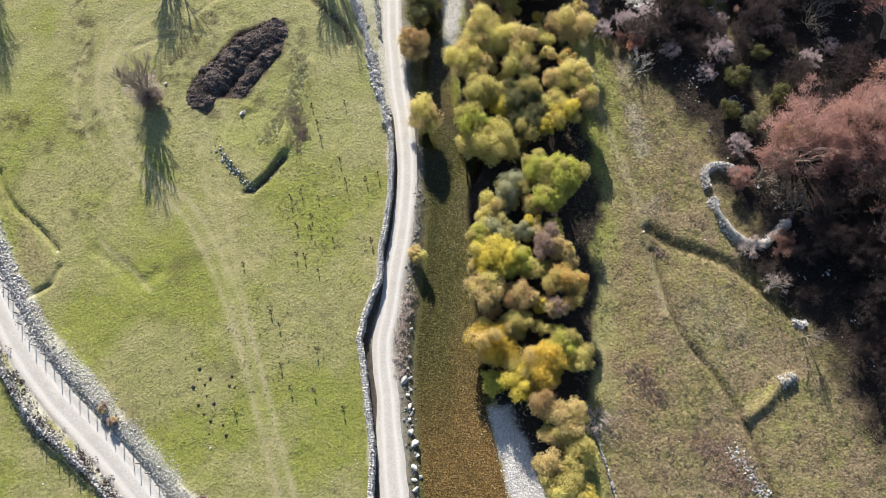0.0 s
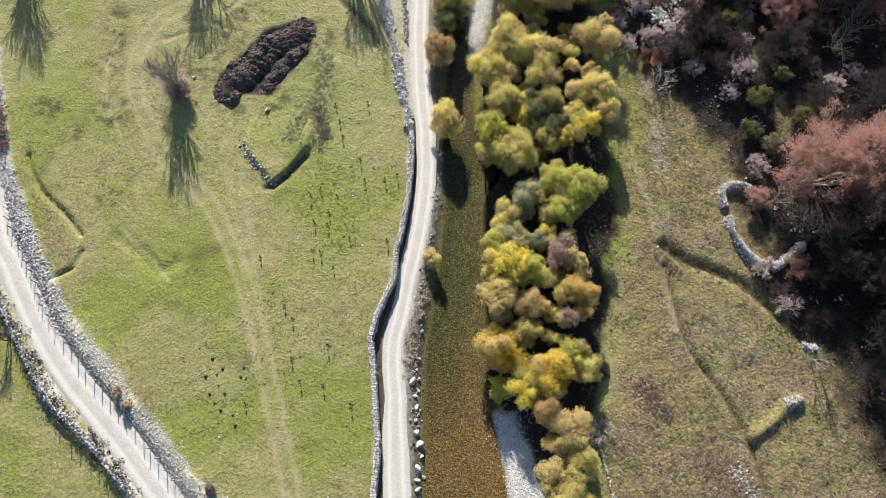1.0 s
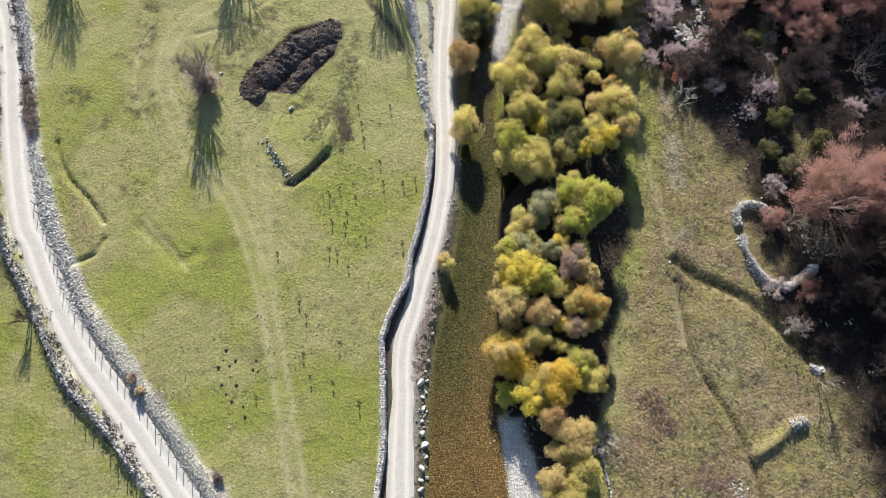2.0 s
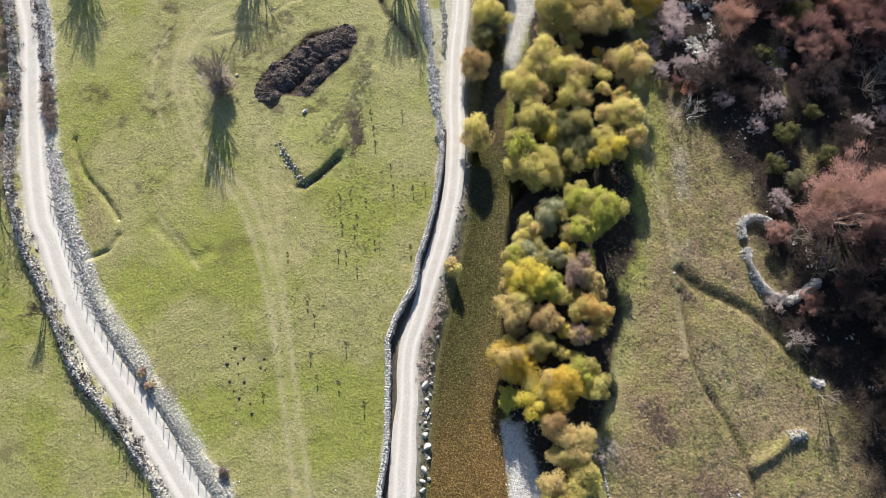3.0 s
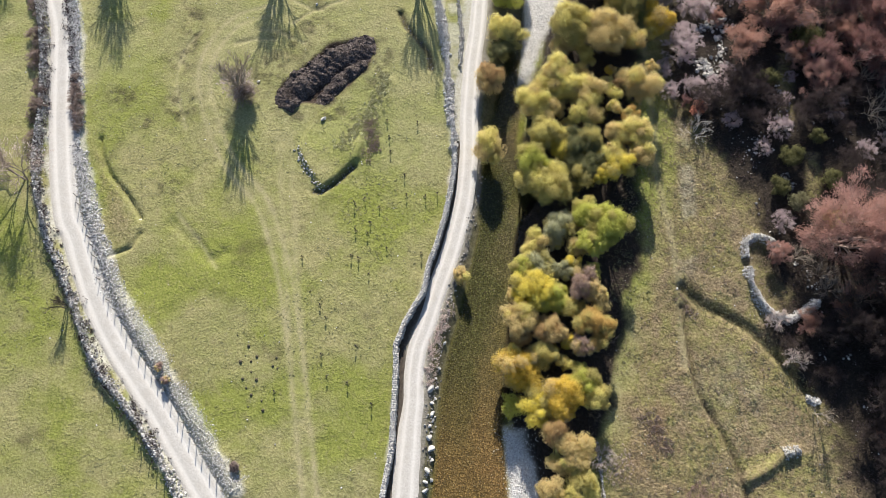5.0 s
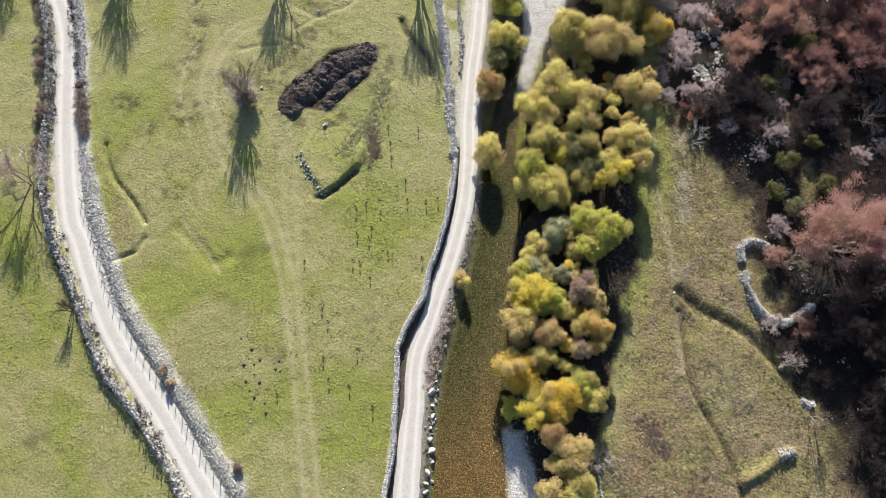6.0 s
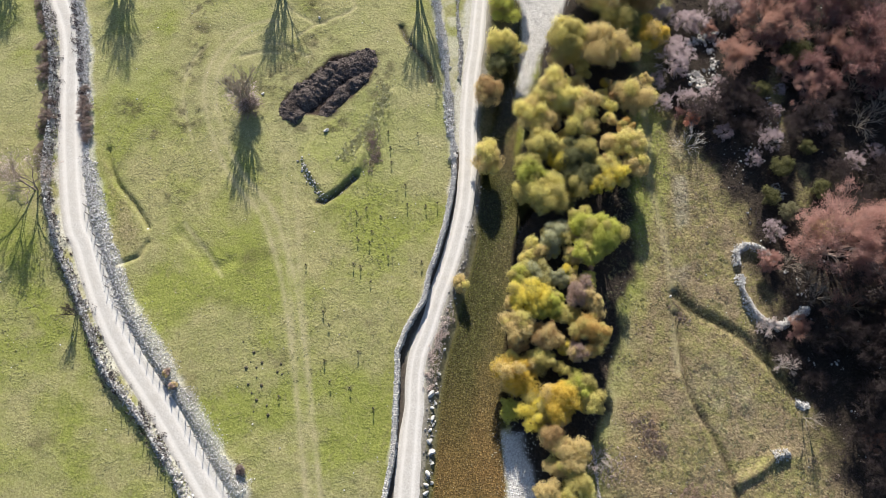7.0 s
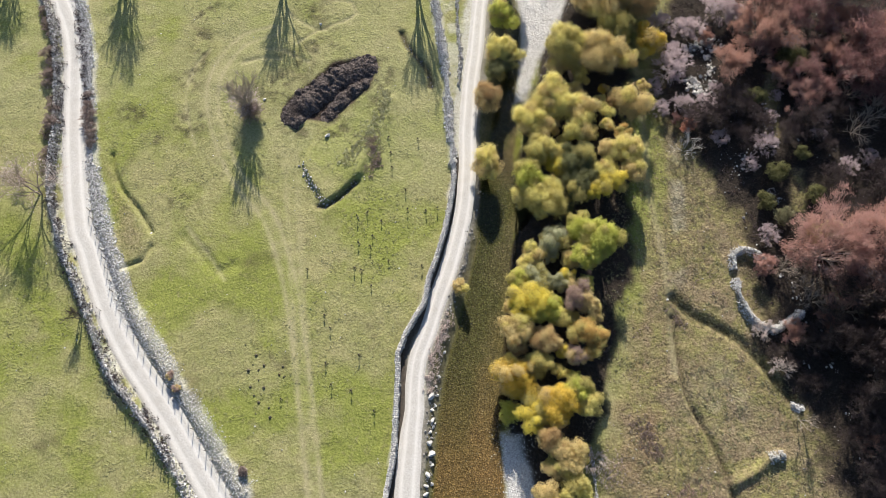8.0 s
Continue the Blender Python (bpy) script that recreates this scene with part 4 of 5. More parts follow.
def leaf_mesh(name, pts, out, size, mat, rng, unruly=0.7):
    """Small folded leaf sprays at the points, facing roughly outward."""
    n = len(pts)
    nrm = out + rng.normal(0, unruly, (n, 3))
    nrm /= np.linalg.norm(nrm, axis=1)[:, None] + 1e-9
    ref = rng.normal(0, 1, (n, 3))
    u = np.cross(nrm, ref)
    u /= np.linalg.norm(u, axis=1)[:, None] + 1e-9
    w = np.cross(nrm, u)
    s = (size * rng.uniform(0.55, 1.25, n))[:, None]
    v = np.stack([pts - u * s * 0.5 - w * s * 0.3, pts + w * s * 0.5, pts + u * s * 0.5 - w * s * 0.3], 1)
    f = np.arange(3 * n).reshape(n, 3)
    return mesh_of(name, v.reshape(-1, 3), f, mat)


def spray_mesh(name, pts, way, long, mat, rng):
    """Thin twig sprays that point outward from the crown, some with a dry leaf's width."""
    n = len(pts)
    d = way + rng.normal(0, 0.45, (n, 3))
    d /= np.linalg.norm(d, axis=1)[:, None] + 1e-9
    w = np.cross(d, rng.normal(0, 1, (n, 3)))
    w /= np.linalg.norm(w, axis=1)[:, None] + 1e-9
    s = (long * rng.uniform(0.5, 1.3, n))[:, None]
    wide = (rng.uniform(0.03, 0.10, n) * (long / 0.6))[:, None]
    v = np.stack([pts - w * wide, pts + w * wide, pts + d * s], 1)
    return mesh_of(name, v.reshape(-1, 3), np.arange(3 * n).reshape(n, 3), mat)


COMPANION = {"straw": "tan", "olive": "straw", "lime": "olive", "gold": "tan", "yellow": "olive", "tan": "straw", "amber": "olive", "brown": "tan", "green": "olive",
             "mauve": "tan", "sage": "olive"}


def leafy_tree(x, y, mid, r, palette, seed, name="willow_tree", label="", group="riverside trees", density=1.0):
    """Several stems from the ground, each to a lobe of the crown; small leaf sprays cover the lobes with gaps between."""
    rng = np.random.default_rng(seed)
    g = level(x, y)
    root = tagged(new(name), label or "willow tree in %s autumn leaf by the river" % palette, "tree", group)
    root.location = (x, y, g)
    mid = mid - min(g, 0)
    wood = Wood(5)
    pts, out, balls, second = [], [], [], []
    r = r * 1.14
    turn, stretch = rng.uniform(0, math.pi), rng.uniform(1.0, 1.45)
    lobes = int(8 + 5.5 * r)
    for k in range(lobes):
        a = 2.39996 * k + rng.uniform(-0.6, 0.6)
        rise = 1.0 - 1.5 * (k + rng.uniform(-0.6, 1.6)) / lobes
        rise = min(max(rise, -0.6), 0.98)
        flat = math.sqrt(1 - rise * rise)
        reach = r * rng.uniform(0.38, 0.92)
        u, v = math.cos(a) * flat * reach * stretch ** 0.5, math.sin(a) * flat * reach / stretch ** 0.5
        c = Vector((u * math.cos(turn) - v * math.sin(turn), u * math.sin(turn) + v * math.cos(turn), max(mid + rise * reach * rng.uniform(0.55, 0.95), 0.25 * r)))
        lr = r * rng.uniform(0.18, 0.42) + 0.10
        balls.append((np.array(c), lr))
        start = Vector((rng.uniform(-0.25, 0.25), rng.uniform(-0.25, 0.25), -0.3))
        knee = start.lerp(c, 0.45) + Vector((rng.uniform(-0.3, 0.3), rng.uniform(-0.3, 0.3), 0.2))
        wood.limb(start, knee, 0.045 * r, 0.03 * r)
        wood.limb(knee, c, 0.03 * r, 0.012 * r)
        for _ in range(3):
            e = c + Vector(rng.normal(0, 1, 3)).normalized() * lr * 0.95
            wood.limb(c.lerp(knee, 0.2), e, 0.012 * r, 0.004 * r)
        n = int(1230 * lr * lr * density) + 40
        d = rng.normal(0, 1, (n, 3))
        d[:, 2] = np.abs(d[:, 2]) * np.where(rng.random(n) < 0.85, 1, -1)
        d /= np.linalg.norm(d, axis=1)[:, None]
        bump = 1 + 0.16 * np.sin(d[:, 0] * 5 + k) * np.sin(d[:, 1] * 6 + 2 * k) + 0.14 * np.sin(d[:, 2] * 9 + d[:, 0] * 11 + k)
        rad = lr * bump * (1.22 - 0.75 * rng.random(n) ** 1.2)
        pts.append(np.array(c)[None] + d * rad[:, None] * rng.uniform(0.75, 1.25, 3))
        out.append(d + np.array([-0.12, 0.4, 0.4]))
        share = rng.uniform(0.75, 1.0) if rng.random() < 0.3 else rng.uniform(0.0, 0.08)
        second.append(rng.random(n) < share)
    child("trunk", wood.mesh("trunk", BARK), root)
    p, o = np.concatenate(pts), np.concatenate(out)
    open_air = p[:, 2] > 0.1
    for c, lr in balls:
        open_air &= np.linalg.norm(p - c, axis=1) > 0.55 * lr
    p, o = p[open_air], o[open_air]
    me = leaf_mesh("crown", p, o, 0.165, LEAVES[palette], rng, 0.5)
    if palette in COMPANION:
        me.materials.append(LEAVES[COMPANION[palette]])
        me.polygons.foreach_set("material_index", np.concatenate(second)[open_air].astype(np.int32))
    child("crown", me, root)
    return root


def grow(wood, twigs, tips, a, way, length, radius, depth, rng, up, spread):
    b = a + way * length
    (wood if depth > 1 else twigs).limb(a, b, radius, radius * 0.62)
    if depth == 0:
        tips.append(b)
        return
    tips.append(b) if depth == 1 else None
    kids = rng.choice((3, 4)) if depth > 1 else rng.choice((3, 4, 5))
    for k in range(kids):
        axis = way.orthogonal().normalized()
        axis.rotate(Matrix.Rotation(rng.uniform(0, 2 * math.pi), 3, way))
        nw = (way + axis * rng.uniform(0.35, 1.0) * spread + Vector((0, 0, up))).normalized()
        s = a.lerp(b, rng.uniform(0.45, 1.0)) if k else b
        grow(wood, twigs, tips, s, nw, length * rng.uniform(0.6, 0.85), radius * 0.58, depth - 1, rng, up, spread)


def bare_tree(x, y, tall, seed, bark, leaves=None, leaf_n=0, stems=1, depth=5, spread=1.0, name="bare_tree", label="", group="", leaf_size=0.26, thick=1.0, z=None):
    """A leafless tree: limbs, fine twigs, and the last dry leaves where it still has some."""
    rng = random.Random(seed)
    root = tagged(new(name), label, "tree", group)
    root.location = (x, y, level(x, y) if z is None else z)
    wood, twigs, tips = Wood(5), Wood(3), []
    for k in range(stems):
        a = 2 * math.pi * k / stems + rng.uniform(-0.4, 0.4)
        lean = 0.0 if stems == 1 else rng.uniform(0.25, 0.75) * spread
        way = Vector((math.cos(a) * lean, math.sin(a) * lean, 1)).normalized()
        foot = Vector((math.cos(a) * 0.12, math.sin(a) * 0.12, -0.25)) if stems > 1 else Vector((0, 0, -0.3))
        grow(wood, twigs, tips, foot, way, tall * (0.30 if stems == 1 else 0.27), tall * 0.017 * thick * (1 if stems == 1 else 0.6), depth, rng, 0.12, spread)
    child("trunk", wood.mesh("trunk", bark), root)
    fine = child("branchwork", twigs.mesh("branchwork", bark), root, "fine bare twigs", "stuff")
    if leaves:
        r2 = np.random.default_rng(seed)
        t = np.array([tuple(p) for p in tips])
        pick = r2.integers(0, len(t), leaf_n)
        p = t[pick] + r2.normal(0, 0.022 * tall, (leaf_n, 3))
        o = t[pick] - np.array([0, 0, 0.25 * tall])
        o /= np.linalg.norm(o, axis=1)[:, None] + 1e-9
        child("foliage", spray_mesh("foliage", p, o, leaf_size, LEAVES[leaves], r2), fine, "twig sprays with the last dry leaves", "stuff")
    return root


UPPER = [(6.9, 70.8, 4.7, 2.9, "olive"), (12.1, 69.9, 5.0, 3.2, "tan"), (16.3, 71.1, 3.5, 1.8, "tan"), (5.9, 67.1, 3.4, 1.7, "tan"), (9.9, 66.5, 3.1, 1.3, "olive"),
         (19.9, 75.1, 3.8, 2.1, "gold"), (19.0, 72.7, 2.9, 1.1, "tan"), (5.6, 61.2, 4.5, 2.7, "straw"), (9.4, 64.2, 2.9, 1.1, "tan"), (13.7, 65.2, 2.4, 0.7, "gold"),
         (2.9, 56.7, 4.0, 2.3, "straw"), (5.6, 55.9, 3.6, 1.8, "tan"), (10.0, 59.4, 4.3, 2.6, "straw"), (13.4, 62.5, 2.9, 1.1, "straw"),
         (14.5, 60.3, 3.9, 1.0, "straw"), (14.8, 57.9, 3.9, 1.0, "straw"), (10.9, 56.4, 3.8, 2.1, "straw"), (8.4, 54.7, 2.6, 0.9, "straw"),
         (5.6, 51.9, 4.0, 2.2, "olive"), (8.3, 52.1, 3.1, 1.3, "straw"), (8.2, 50.1, 3.2, 1.5, "yellow"), (4.3, 46.6, 4.0, 2.3, "lime"),
         (3.5, 43.9, 3.5, 1.8, "olive"), (11.0, 51.6, 3.7, 2.6, "green"), (12.1, 47.4, 3.4, 2.4, "green"), (7.2, 43.7, 4.1, 2.4, "olive"),
         (17.9, 53.7, 5.2, 2.2, "tan"), (15.2, 53.2, 4.5, 1.5, "tan"), (17.3, 57.0, 4.2, 1.2, "amber"), (19.4, 50.6, 4.7, 1.8, "tan"),
         (15.5, 50.1, 4.5, 1.5, "straw"), (16.6, 47.9, 4.8, 1.8, "yellow"), (14.3, 46.5, 4.3, 1.3, "yellow"), (18.2, 62.3, 4.1, 2.4, "tan"),
         (20.0, 66.3, 2.9, 1.1, "tan"), (15.2, 61.9, 4.0, 1.0, "brown"), (10.2, 44.1, 2.4, 1.3, "green")]
BANKSIDE = [(-3.7, 69.4, 2.8, 1.9, "straw"), (-1.9, 68.6, 2.7, 1.7, "olive"), (-3.0, 66.0, 2.2, 1.7, "green"), (-4.2, 76.0, 2.6, 2.2, "lime"), (-4.1, 60.8, 2.0, 2.0, "brown"), (-2.6, 49.3, 1.9, 2.2, "tan"), (-3.4, 29.0, 0.6, 1.0, "tan")]
LOWER = [(12.8, 39.9, 3.9, 2.1, "lime"), (15.9, 38.6, 5.5, 2.6, "lime"), (14.2, 35.7, 5.0, 2.1, "lime"), (9.1, 37.7, 3.7, 1.9, "sage"),
         (11.6, 38.6, 2.9, 1.2, "mauve"), (9.3, 35.5, 2.8, 1.0, "sage"), (12.1, 35.4, 3.1, 1.3, "tan"), (6.8, 34.9, 3.2, 1.5, "straw"), (5.6, 33.5, 3.0, 1.2, "tan"),
         (7.8, 31.5, 3.5, 1.8, "sage"), (4.9, 30.7, 3.4, 1.6, "lime"), (10.5, 31.5, 2.9, 1.2, "sage"), (11.9, 32.5, 2.9, 1.2, "yellow"),
         (14.5, 31.6, 4.1, 1.2, "lime"), (13.5, 29.6, 4.7, 1.8, "mauve"), (15.8, 28.2, 4.5, 1.5, "tan"), (6.5, 27.5, 4.4, 2.6, "yellow"),
         (9.7, 27.5, 3.7, 1.9, "lime"), (4.4, 26.7, 2.9, 1.1, "tan"), (12.2, 26.4, 3.2, 1.5, "olive"), (6.0, 23.4, 4.0, 2.2, "tan"), (9.9, 22.7, 3.7, 1.9, "brown"),
         (15.0, 24.6, 4.7, 1.8, "amber"), (17.1, 24.0, 4.3, 1.3, "amber"), (12.8, 21.9, 2.7, 1.0, "yellow"), (5.9, 21.2, 3.0, 1.2, "brown"),
         (14.4, 21.0, 4.3, 1.3, "mauve"), (16.3, 21.8, 4.1, 1.1, "amber")]
SOUTH_END = [(6.8, 16.9, 2.5, 2.8, "gold"), (9.7, 19.4, 3.2, 1.5, "olive"), (5.5, 19.1, 2.8, 1.0, "straw"), (12.5, 18.8, 2.8, 1.0, "olive"),
             (12.7, 14.6, 4.0, 2.3, "gold"), (15.1, 16.6, 3.5, 1.8, "lime"), (17.2, 15.1, 3.2, 1.5, "olive"), (9.9, 12.6, 2.9, 2.0, "yellow"),
             (6.6, 12.4, 1.2, 1.3, "lime"), (12.7, 9.3, 3.7, 1.9, "brown"), (14.7, 7.2, 3.9, 2.1, "tan"), (12.9, 6.0, 2.8, 1.0, "tan"),
             (16.6, 8.5, 3.1, 1.3, "amber"), (16.4, 4.0, 3.6, 1.8, "olive"), (12.6, 2.3, 3.4, 1.6, "tan"), (15.3, 1.9, 3.2, 1.5, "olive"),
             (14.6, -0.3, 3.7, 1.9, "olive"), (16.6, -1.9, 3.5, 1.8, "yellow")]
FAR_END = [(16.5, 82.5, 4.5, 3.4, "brown"), (11.5, 80.5, 4.6, 3.6, "tan"), (10.0, 87.5, 5.0, 3.8, "olive"), (17.0, 89.5, 5.0, 3.8, "tan"),
           (-4.6, 84.0, 3.6, 2.6, "green"), (14.5, 76.0, 3.6, 2.6, "olive")]
for k, row in enumerate([*UPPER, *BANKSIDE, *LOWER, *SOUTH_END, *FAR_END]):
    leafy_tree(*row, 300 + k)

# bare trees of the pasture and along the lane; the ones south of the view throw their shadows into it
bare_tree(-41.9, 52.3, 12.0, 401, BARK_GREY, None, 0, 4, 4, 0.4, label="bare grey multi-stemmed tree alone in the pasture", group="pasture trees", thick=1.4)
bare_tree(-42.0, 52.6, 6.2, 408, BARK_GREY, "greytwig", 2000, 18, 3, 0.85, "bare_shrub", "dense grey thicket at the foot of a bare tree", "pasture trees", 0.32, 0.7)
bare_tree(-41.2, 51.6, 3.9, 409, BARK_BROWN, "hedge", 4200, 16, 3, 1.0, "bare_shrub", "dark bramble thicket under a bare tree", "pasture trees", 0.3)
bare_tree(-69.8, 32.2, 11.5, 402, BARK_BROWN, "pinkgrey", 1500, 2, 5, 0.85, leaf_size=0.4, label="bare thin tree with pinkish twigs beside the rubble wall", group="pasture trees", thick=1.3)
bare_tree(-43.2, 79.2, 12.5, 403, BARK, None, 0, 3, 5, 0.5, label="bare dark tree in the pasture", group="pasture trees", thick=1.6)
bare_tree(-70.2, 76.2, 13.0, 404, BARK, None, 0, 4, 5, 0.6, label="bare dark tree in the pasture", group="pasture trees", thick=1.6)
bare_tree(-19.6, 80.5, 13, 405, BARK, None, 0, 3, 5, 0.36, label="bare dark tree beside the stone wall", group="pasture trees", thick=1.6)
bare_tree(-90.0, 72.0, 12, 406, BARK, None, 0, 4, 5, 0.8, label="bare dark tree in the pasture", group="pasture trees", thick=1.6)
bare_tree(-57.0, 14.6, 5.2, 407, BARK, None, 0, 3, 4, 0.6, label="thin bare sapling at the lane wall", group="pasture trees", thick=1.6)

# the wood on the slope: a few rust-leaved beeches, each form copied with other turns and sizes
# rows past x 60 stand out of view, added to shade the wood
RUST = [(33.3, 72.5, 7.6, 1), (29.7, 78.6, 3.0, 1), (35.2, 80.6, 4.4, 1), (42.0, 81.4, 7.9, 2), (50.9, 83.0, 6.9, 1), (54.4, 83.0, 6.4, 1), (47.9, 77.1, 6.7, 1),
        (52.9, 78.2, 7.7, 2), (44.8, 72.3, 6.9, 2), (50.8, 73.7, 8.2, 2), (40.5, 72.2, 4.9, 1), (45.0, 68.6, 5.9, 0), (43.4, 70.4, 4.1, 2), (26.0, 62.7, 2.4, 2),
        (40.6, 40.3, 3.9, 0), (45.1, 30.8, 3.8, 1), (49.3, 33.1, 3.2, 1), (44.9, 30.0, 3.0, 2), (38.5, 84.5, 10.2, 1), (45.1, 85.0, 10.2, 2), (56.2, 79.0, 11.5, 1), (57.6, 72.4, 14.1, 2),
        (47.5, 81.5, 6.4, 2), (56.0, 76.0, 7.7, 2), (55.8, 17.0, 3.4, 1), (63.5, 62.0, 15.0, 2), (66.0, 52.0, 15.0, 1), (62.0, 39.0, 18.0, 2), (59.0, 29.0, 11.0, 1), (65.0, 24.0, 12.0, 2),
        (50.0, 92.0, 15.4, 2), (56.5, 43.5, 15.0, 0), (68.0, 45.0, 14.0, 1), (38.2, 76.6, 5.5, 2), (56.5, 70.0, 8, 2), (48.2, 70.0, 5.0, 2), (54.6, 74.4, 7.0, 1)]
forms = [bare_tree(48.6, 43.2, 14.0, 501, BARK_RED, "coral", 32000, 6, 4, 1.0, "beech_tree", "large beech with rust-red dry leaves at the wood's edge", "wood trees", 0.36, 1.3),
         bare_tree(38.2, 78.5, 9.5, 502, BARK_RED, "rust", 11500, 5, 4, 0.85, "beech_tree", "beech with rust-red dry leaves on the wooded slope", "wood trees", 0.36, 1.3),
         bare_tree(54.0, 77.0, 12.0, 503, BARK_RED, "crimson", 11000, 4, 4, 0.85, "beech_tree", "beech with dark crimson dry leaves on the wooded slope", "wood trees", 0.38, 1.3)]
heights = (14.0, 9.5, 12.0)
pick = random.Random(77)
for tx, ty, th, n in RUST:
    s = th / heights[n]
    copy_thing(forms[n], pose(tx, ty, level(tx, ty), 0, 0, pick.uniform(0, 360)) @ Matrix.Diagonal((s, s, s, 1)))

GREY = [(24.3, 71.2, 6.0), (27.6, 80.0, 4.4), (26.9, 65.4, 3.6), (23.5, 64.0, 3.2), (30.4, 66.0, 3.8), (40.3, 64.8, 2.5), (39.6, 59.6, 4.4), (37.8, 56.3, 2.9), (52.1, 58.0, 3.3),
        (43.2, 78.3, 4.0), (41.3, 45.4, 3.6), (21.7, 79.9, 4.8), (25.5, 79.6, 4.2), (31.5, 83.5, 6), (34.2, 83.0, 4.5), (22.0, 67.6, 3.4), (28.4, 63.4, 2.6), (40.9, 68.6, 2.2),
        (31.9, 68.9, 2.6), (47.6, 62.6, 2.6), (55.0, 60.0, 3.0), (48.5, 65.8, 2.6)]
grey_form = [bare_tree(24.9, 74.2, 5.0, 511, BARK_GREY, "greytwig", 3800, 7, 3, 1.0, "bare_shrub", "grey leafless thicket shrub on the slope", "grey shrubs", 0.3),
             bare_tree(32.9, 60.2, 3.0, 512, BARK_GREY, "greytwig", 2600, 6, 3, 1.05, "bare_shrub", "grey leafless thicket shrub on the slope", "grey shrubs", 0.3)]
for tx, ty, th in GREY:
    s = th / 5.0
    copy_thing(grey_form[0], pose(tx, ty, level(tx, ty), 0, 0, pick.uniform(0, 360)) @ Matrix.Diagonal((s, s, s, 1)))

# added trees: their black leaves and cast shadows darken the wood
shade_form = bare_tree(52.5, 38.5, 9.0, 513, BARK, "shaded_bracken", 7000, 5, 4, 0.9, "bare_tree", "near-black leafless tree added to deepen the shade of the wood", "dark trees", 0.34)
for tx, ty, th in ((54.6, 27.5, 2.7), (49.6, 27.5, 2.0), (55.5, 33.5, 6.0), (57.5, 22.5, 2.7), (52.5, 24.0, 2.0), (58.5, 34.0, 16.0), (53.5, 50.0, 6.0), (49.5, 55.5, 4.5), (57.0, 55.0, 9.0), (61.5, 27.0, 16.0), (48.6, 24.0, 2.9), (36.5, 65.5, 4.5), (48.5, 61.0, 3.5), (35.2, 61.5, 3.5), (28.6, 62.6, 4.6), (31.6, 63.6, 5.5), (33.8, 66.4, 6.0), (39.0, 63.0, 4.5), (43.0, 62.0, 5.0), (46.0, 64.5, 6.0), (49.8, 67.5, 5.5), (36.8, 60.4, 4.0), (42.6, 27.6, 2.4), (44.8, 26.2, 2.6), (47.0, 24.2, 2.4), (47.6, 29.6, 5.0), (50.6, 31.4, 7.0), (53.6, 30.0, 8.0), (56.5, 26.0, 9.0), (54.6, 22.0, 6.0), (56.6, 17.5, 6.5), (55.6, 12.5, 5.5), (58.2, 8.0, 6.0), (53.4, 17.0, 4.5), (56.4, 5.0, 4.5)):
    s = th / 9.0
    copy_thing(shade_form, pose(tx, ty, level(tx, ty), 0, 0, pick.uniform(0, 360)) @ Matrix.Diagonal((s, s, s, 1)))

# the leafless hedge behind the lane's wall
hedge_form = [bare_tree(-77.6, 56.6, 2.4, 531, BARK_BROWN, "hedge", 800, 8, 3, 1.2, "hedge_shrub", "leafless brown hedge shrub behind the lane wall", "lane hedge", 0.34),
              bare_tree(-76.0, 52.8, 2.2, 532, BARK_BROWN, "hedge", 700, 7, 3, 1.3, "hedge_shrub", "leafless brown hedge shrub behind the lane wall", "lane hedge", 0.34)]
hq, ht = wall_points(RUBBLE_WEST[1:8], 1.15)
for k, (p, t) in enumerate(zip(hq, ht)):
    tx, ty = p[0] + t[1] * 0.95 + pick.uniform(-0.5, 0.5), p[1] - t[0] * 0.95 + pick.uniform(-0.4, 0.4)
    s = (0.45 + 0.75 * pick.random() ** 2) * (0.7 if ty < 44 else 1)
    if pick.random() < 0.85:
        copy_thing(hedge_form[k % 2], pose(tx, ty, level(tx, ty), 0, 0, pick.uniform(0, 360)) @ Matrix.Diagonal((s, s, s, 1)))
for tx, ty, s in ((-67.6, 48.4, 0.8), (-66.9, 46.6, 1.0), (-66.2, 44.9, 0.9), (-65.4, 43.4, 0.9), (-64.9, 41.8, 0.7), (-68.3, 50.4, 0.6)):
    copy_thing(hedge_form[0], pose(tx, ty, level(tx, ty), 0, 0, pick.uniform(0, 360)) @ Matrix.Diagonal((s, s, s, 1)))

# evergreen and mossy bushes among them
for k, (tx, ty, tm, tr, pal) in enumerate([(41.5, 55.1, 1.5, 1.5, "moss"), (45.1, 58.9, 1.2, 1.1, "moss"), (43.0, 48.5, 1.4, 1.3, "weed"), (37.6, 68.0, 1.4, 1.3, "moss"),
                                           (43.0, 75.0, 1.8, 2.0, "moss"), (27.9, 61.6, 1.0, 1.0, "copper"), (40.5, 50.5, 1.2, 1.3, "moss"), (45.6, 44.2, 6.0, 1.1, "tan"),
                                           (47.5, 52.5, 1.0, 1.2, "moss"), (50.0, 47.0, 1.2, 1.4, "tan")]):
    leafy_tree(tx, ty, tm, tr, pal, 600 + k, "bush", "low dark bush in the shaded wood", "wood bushes", 0.7)

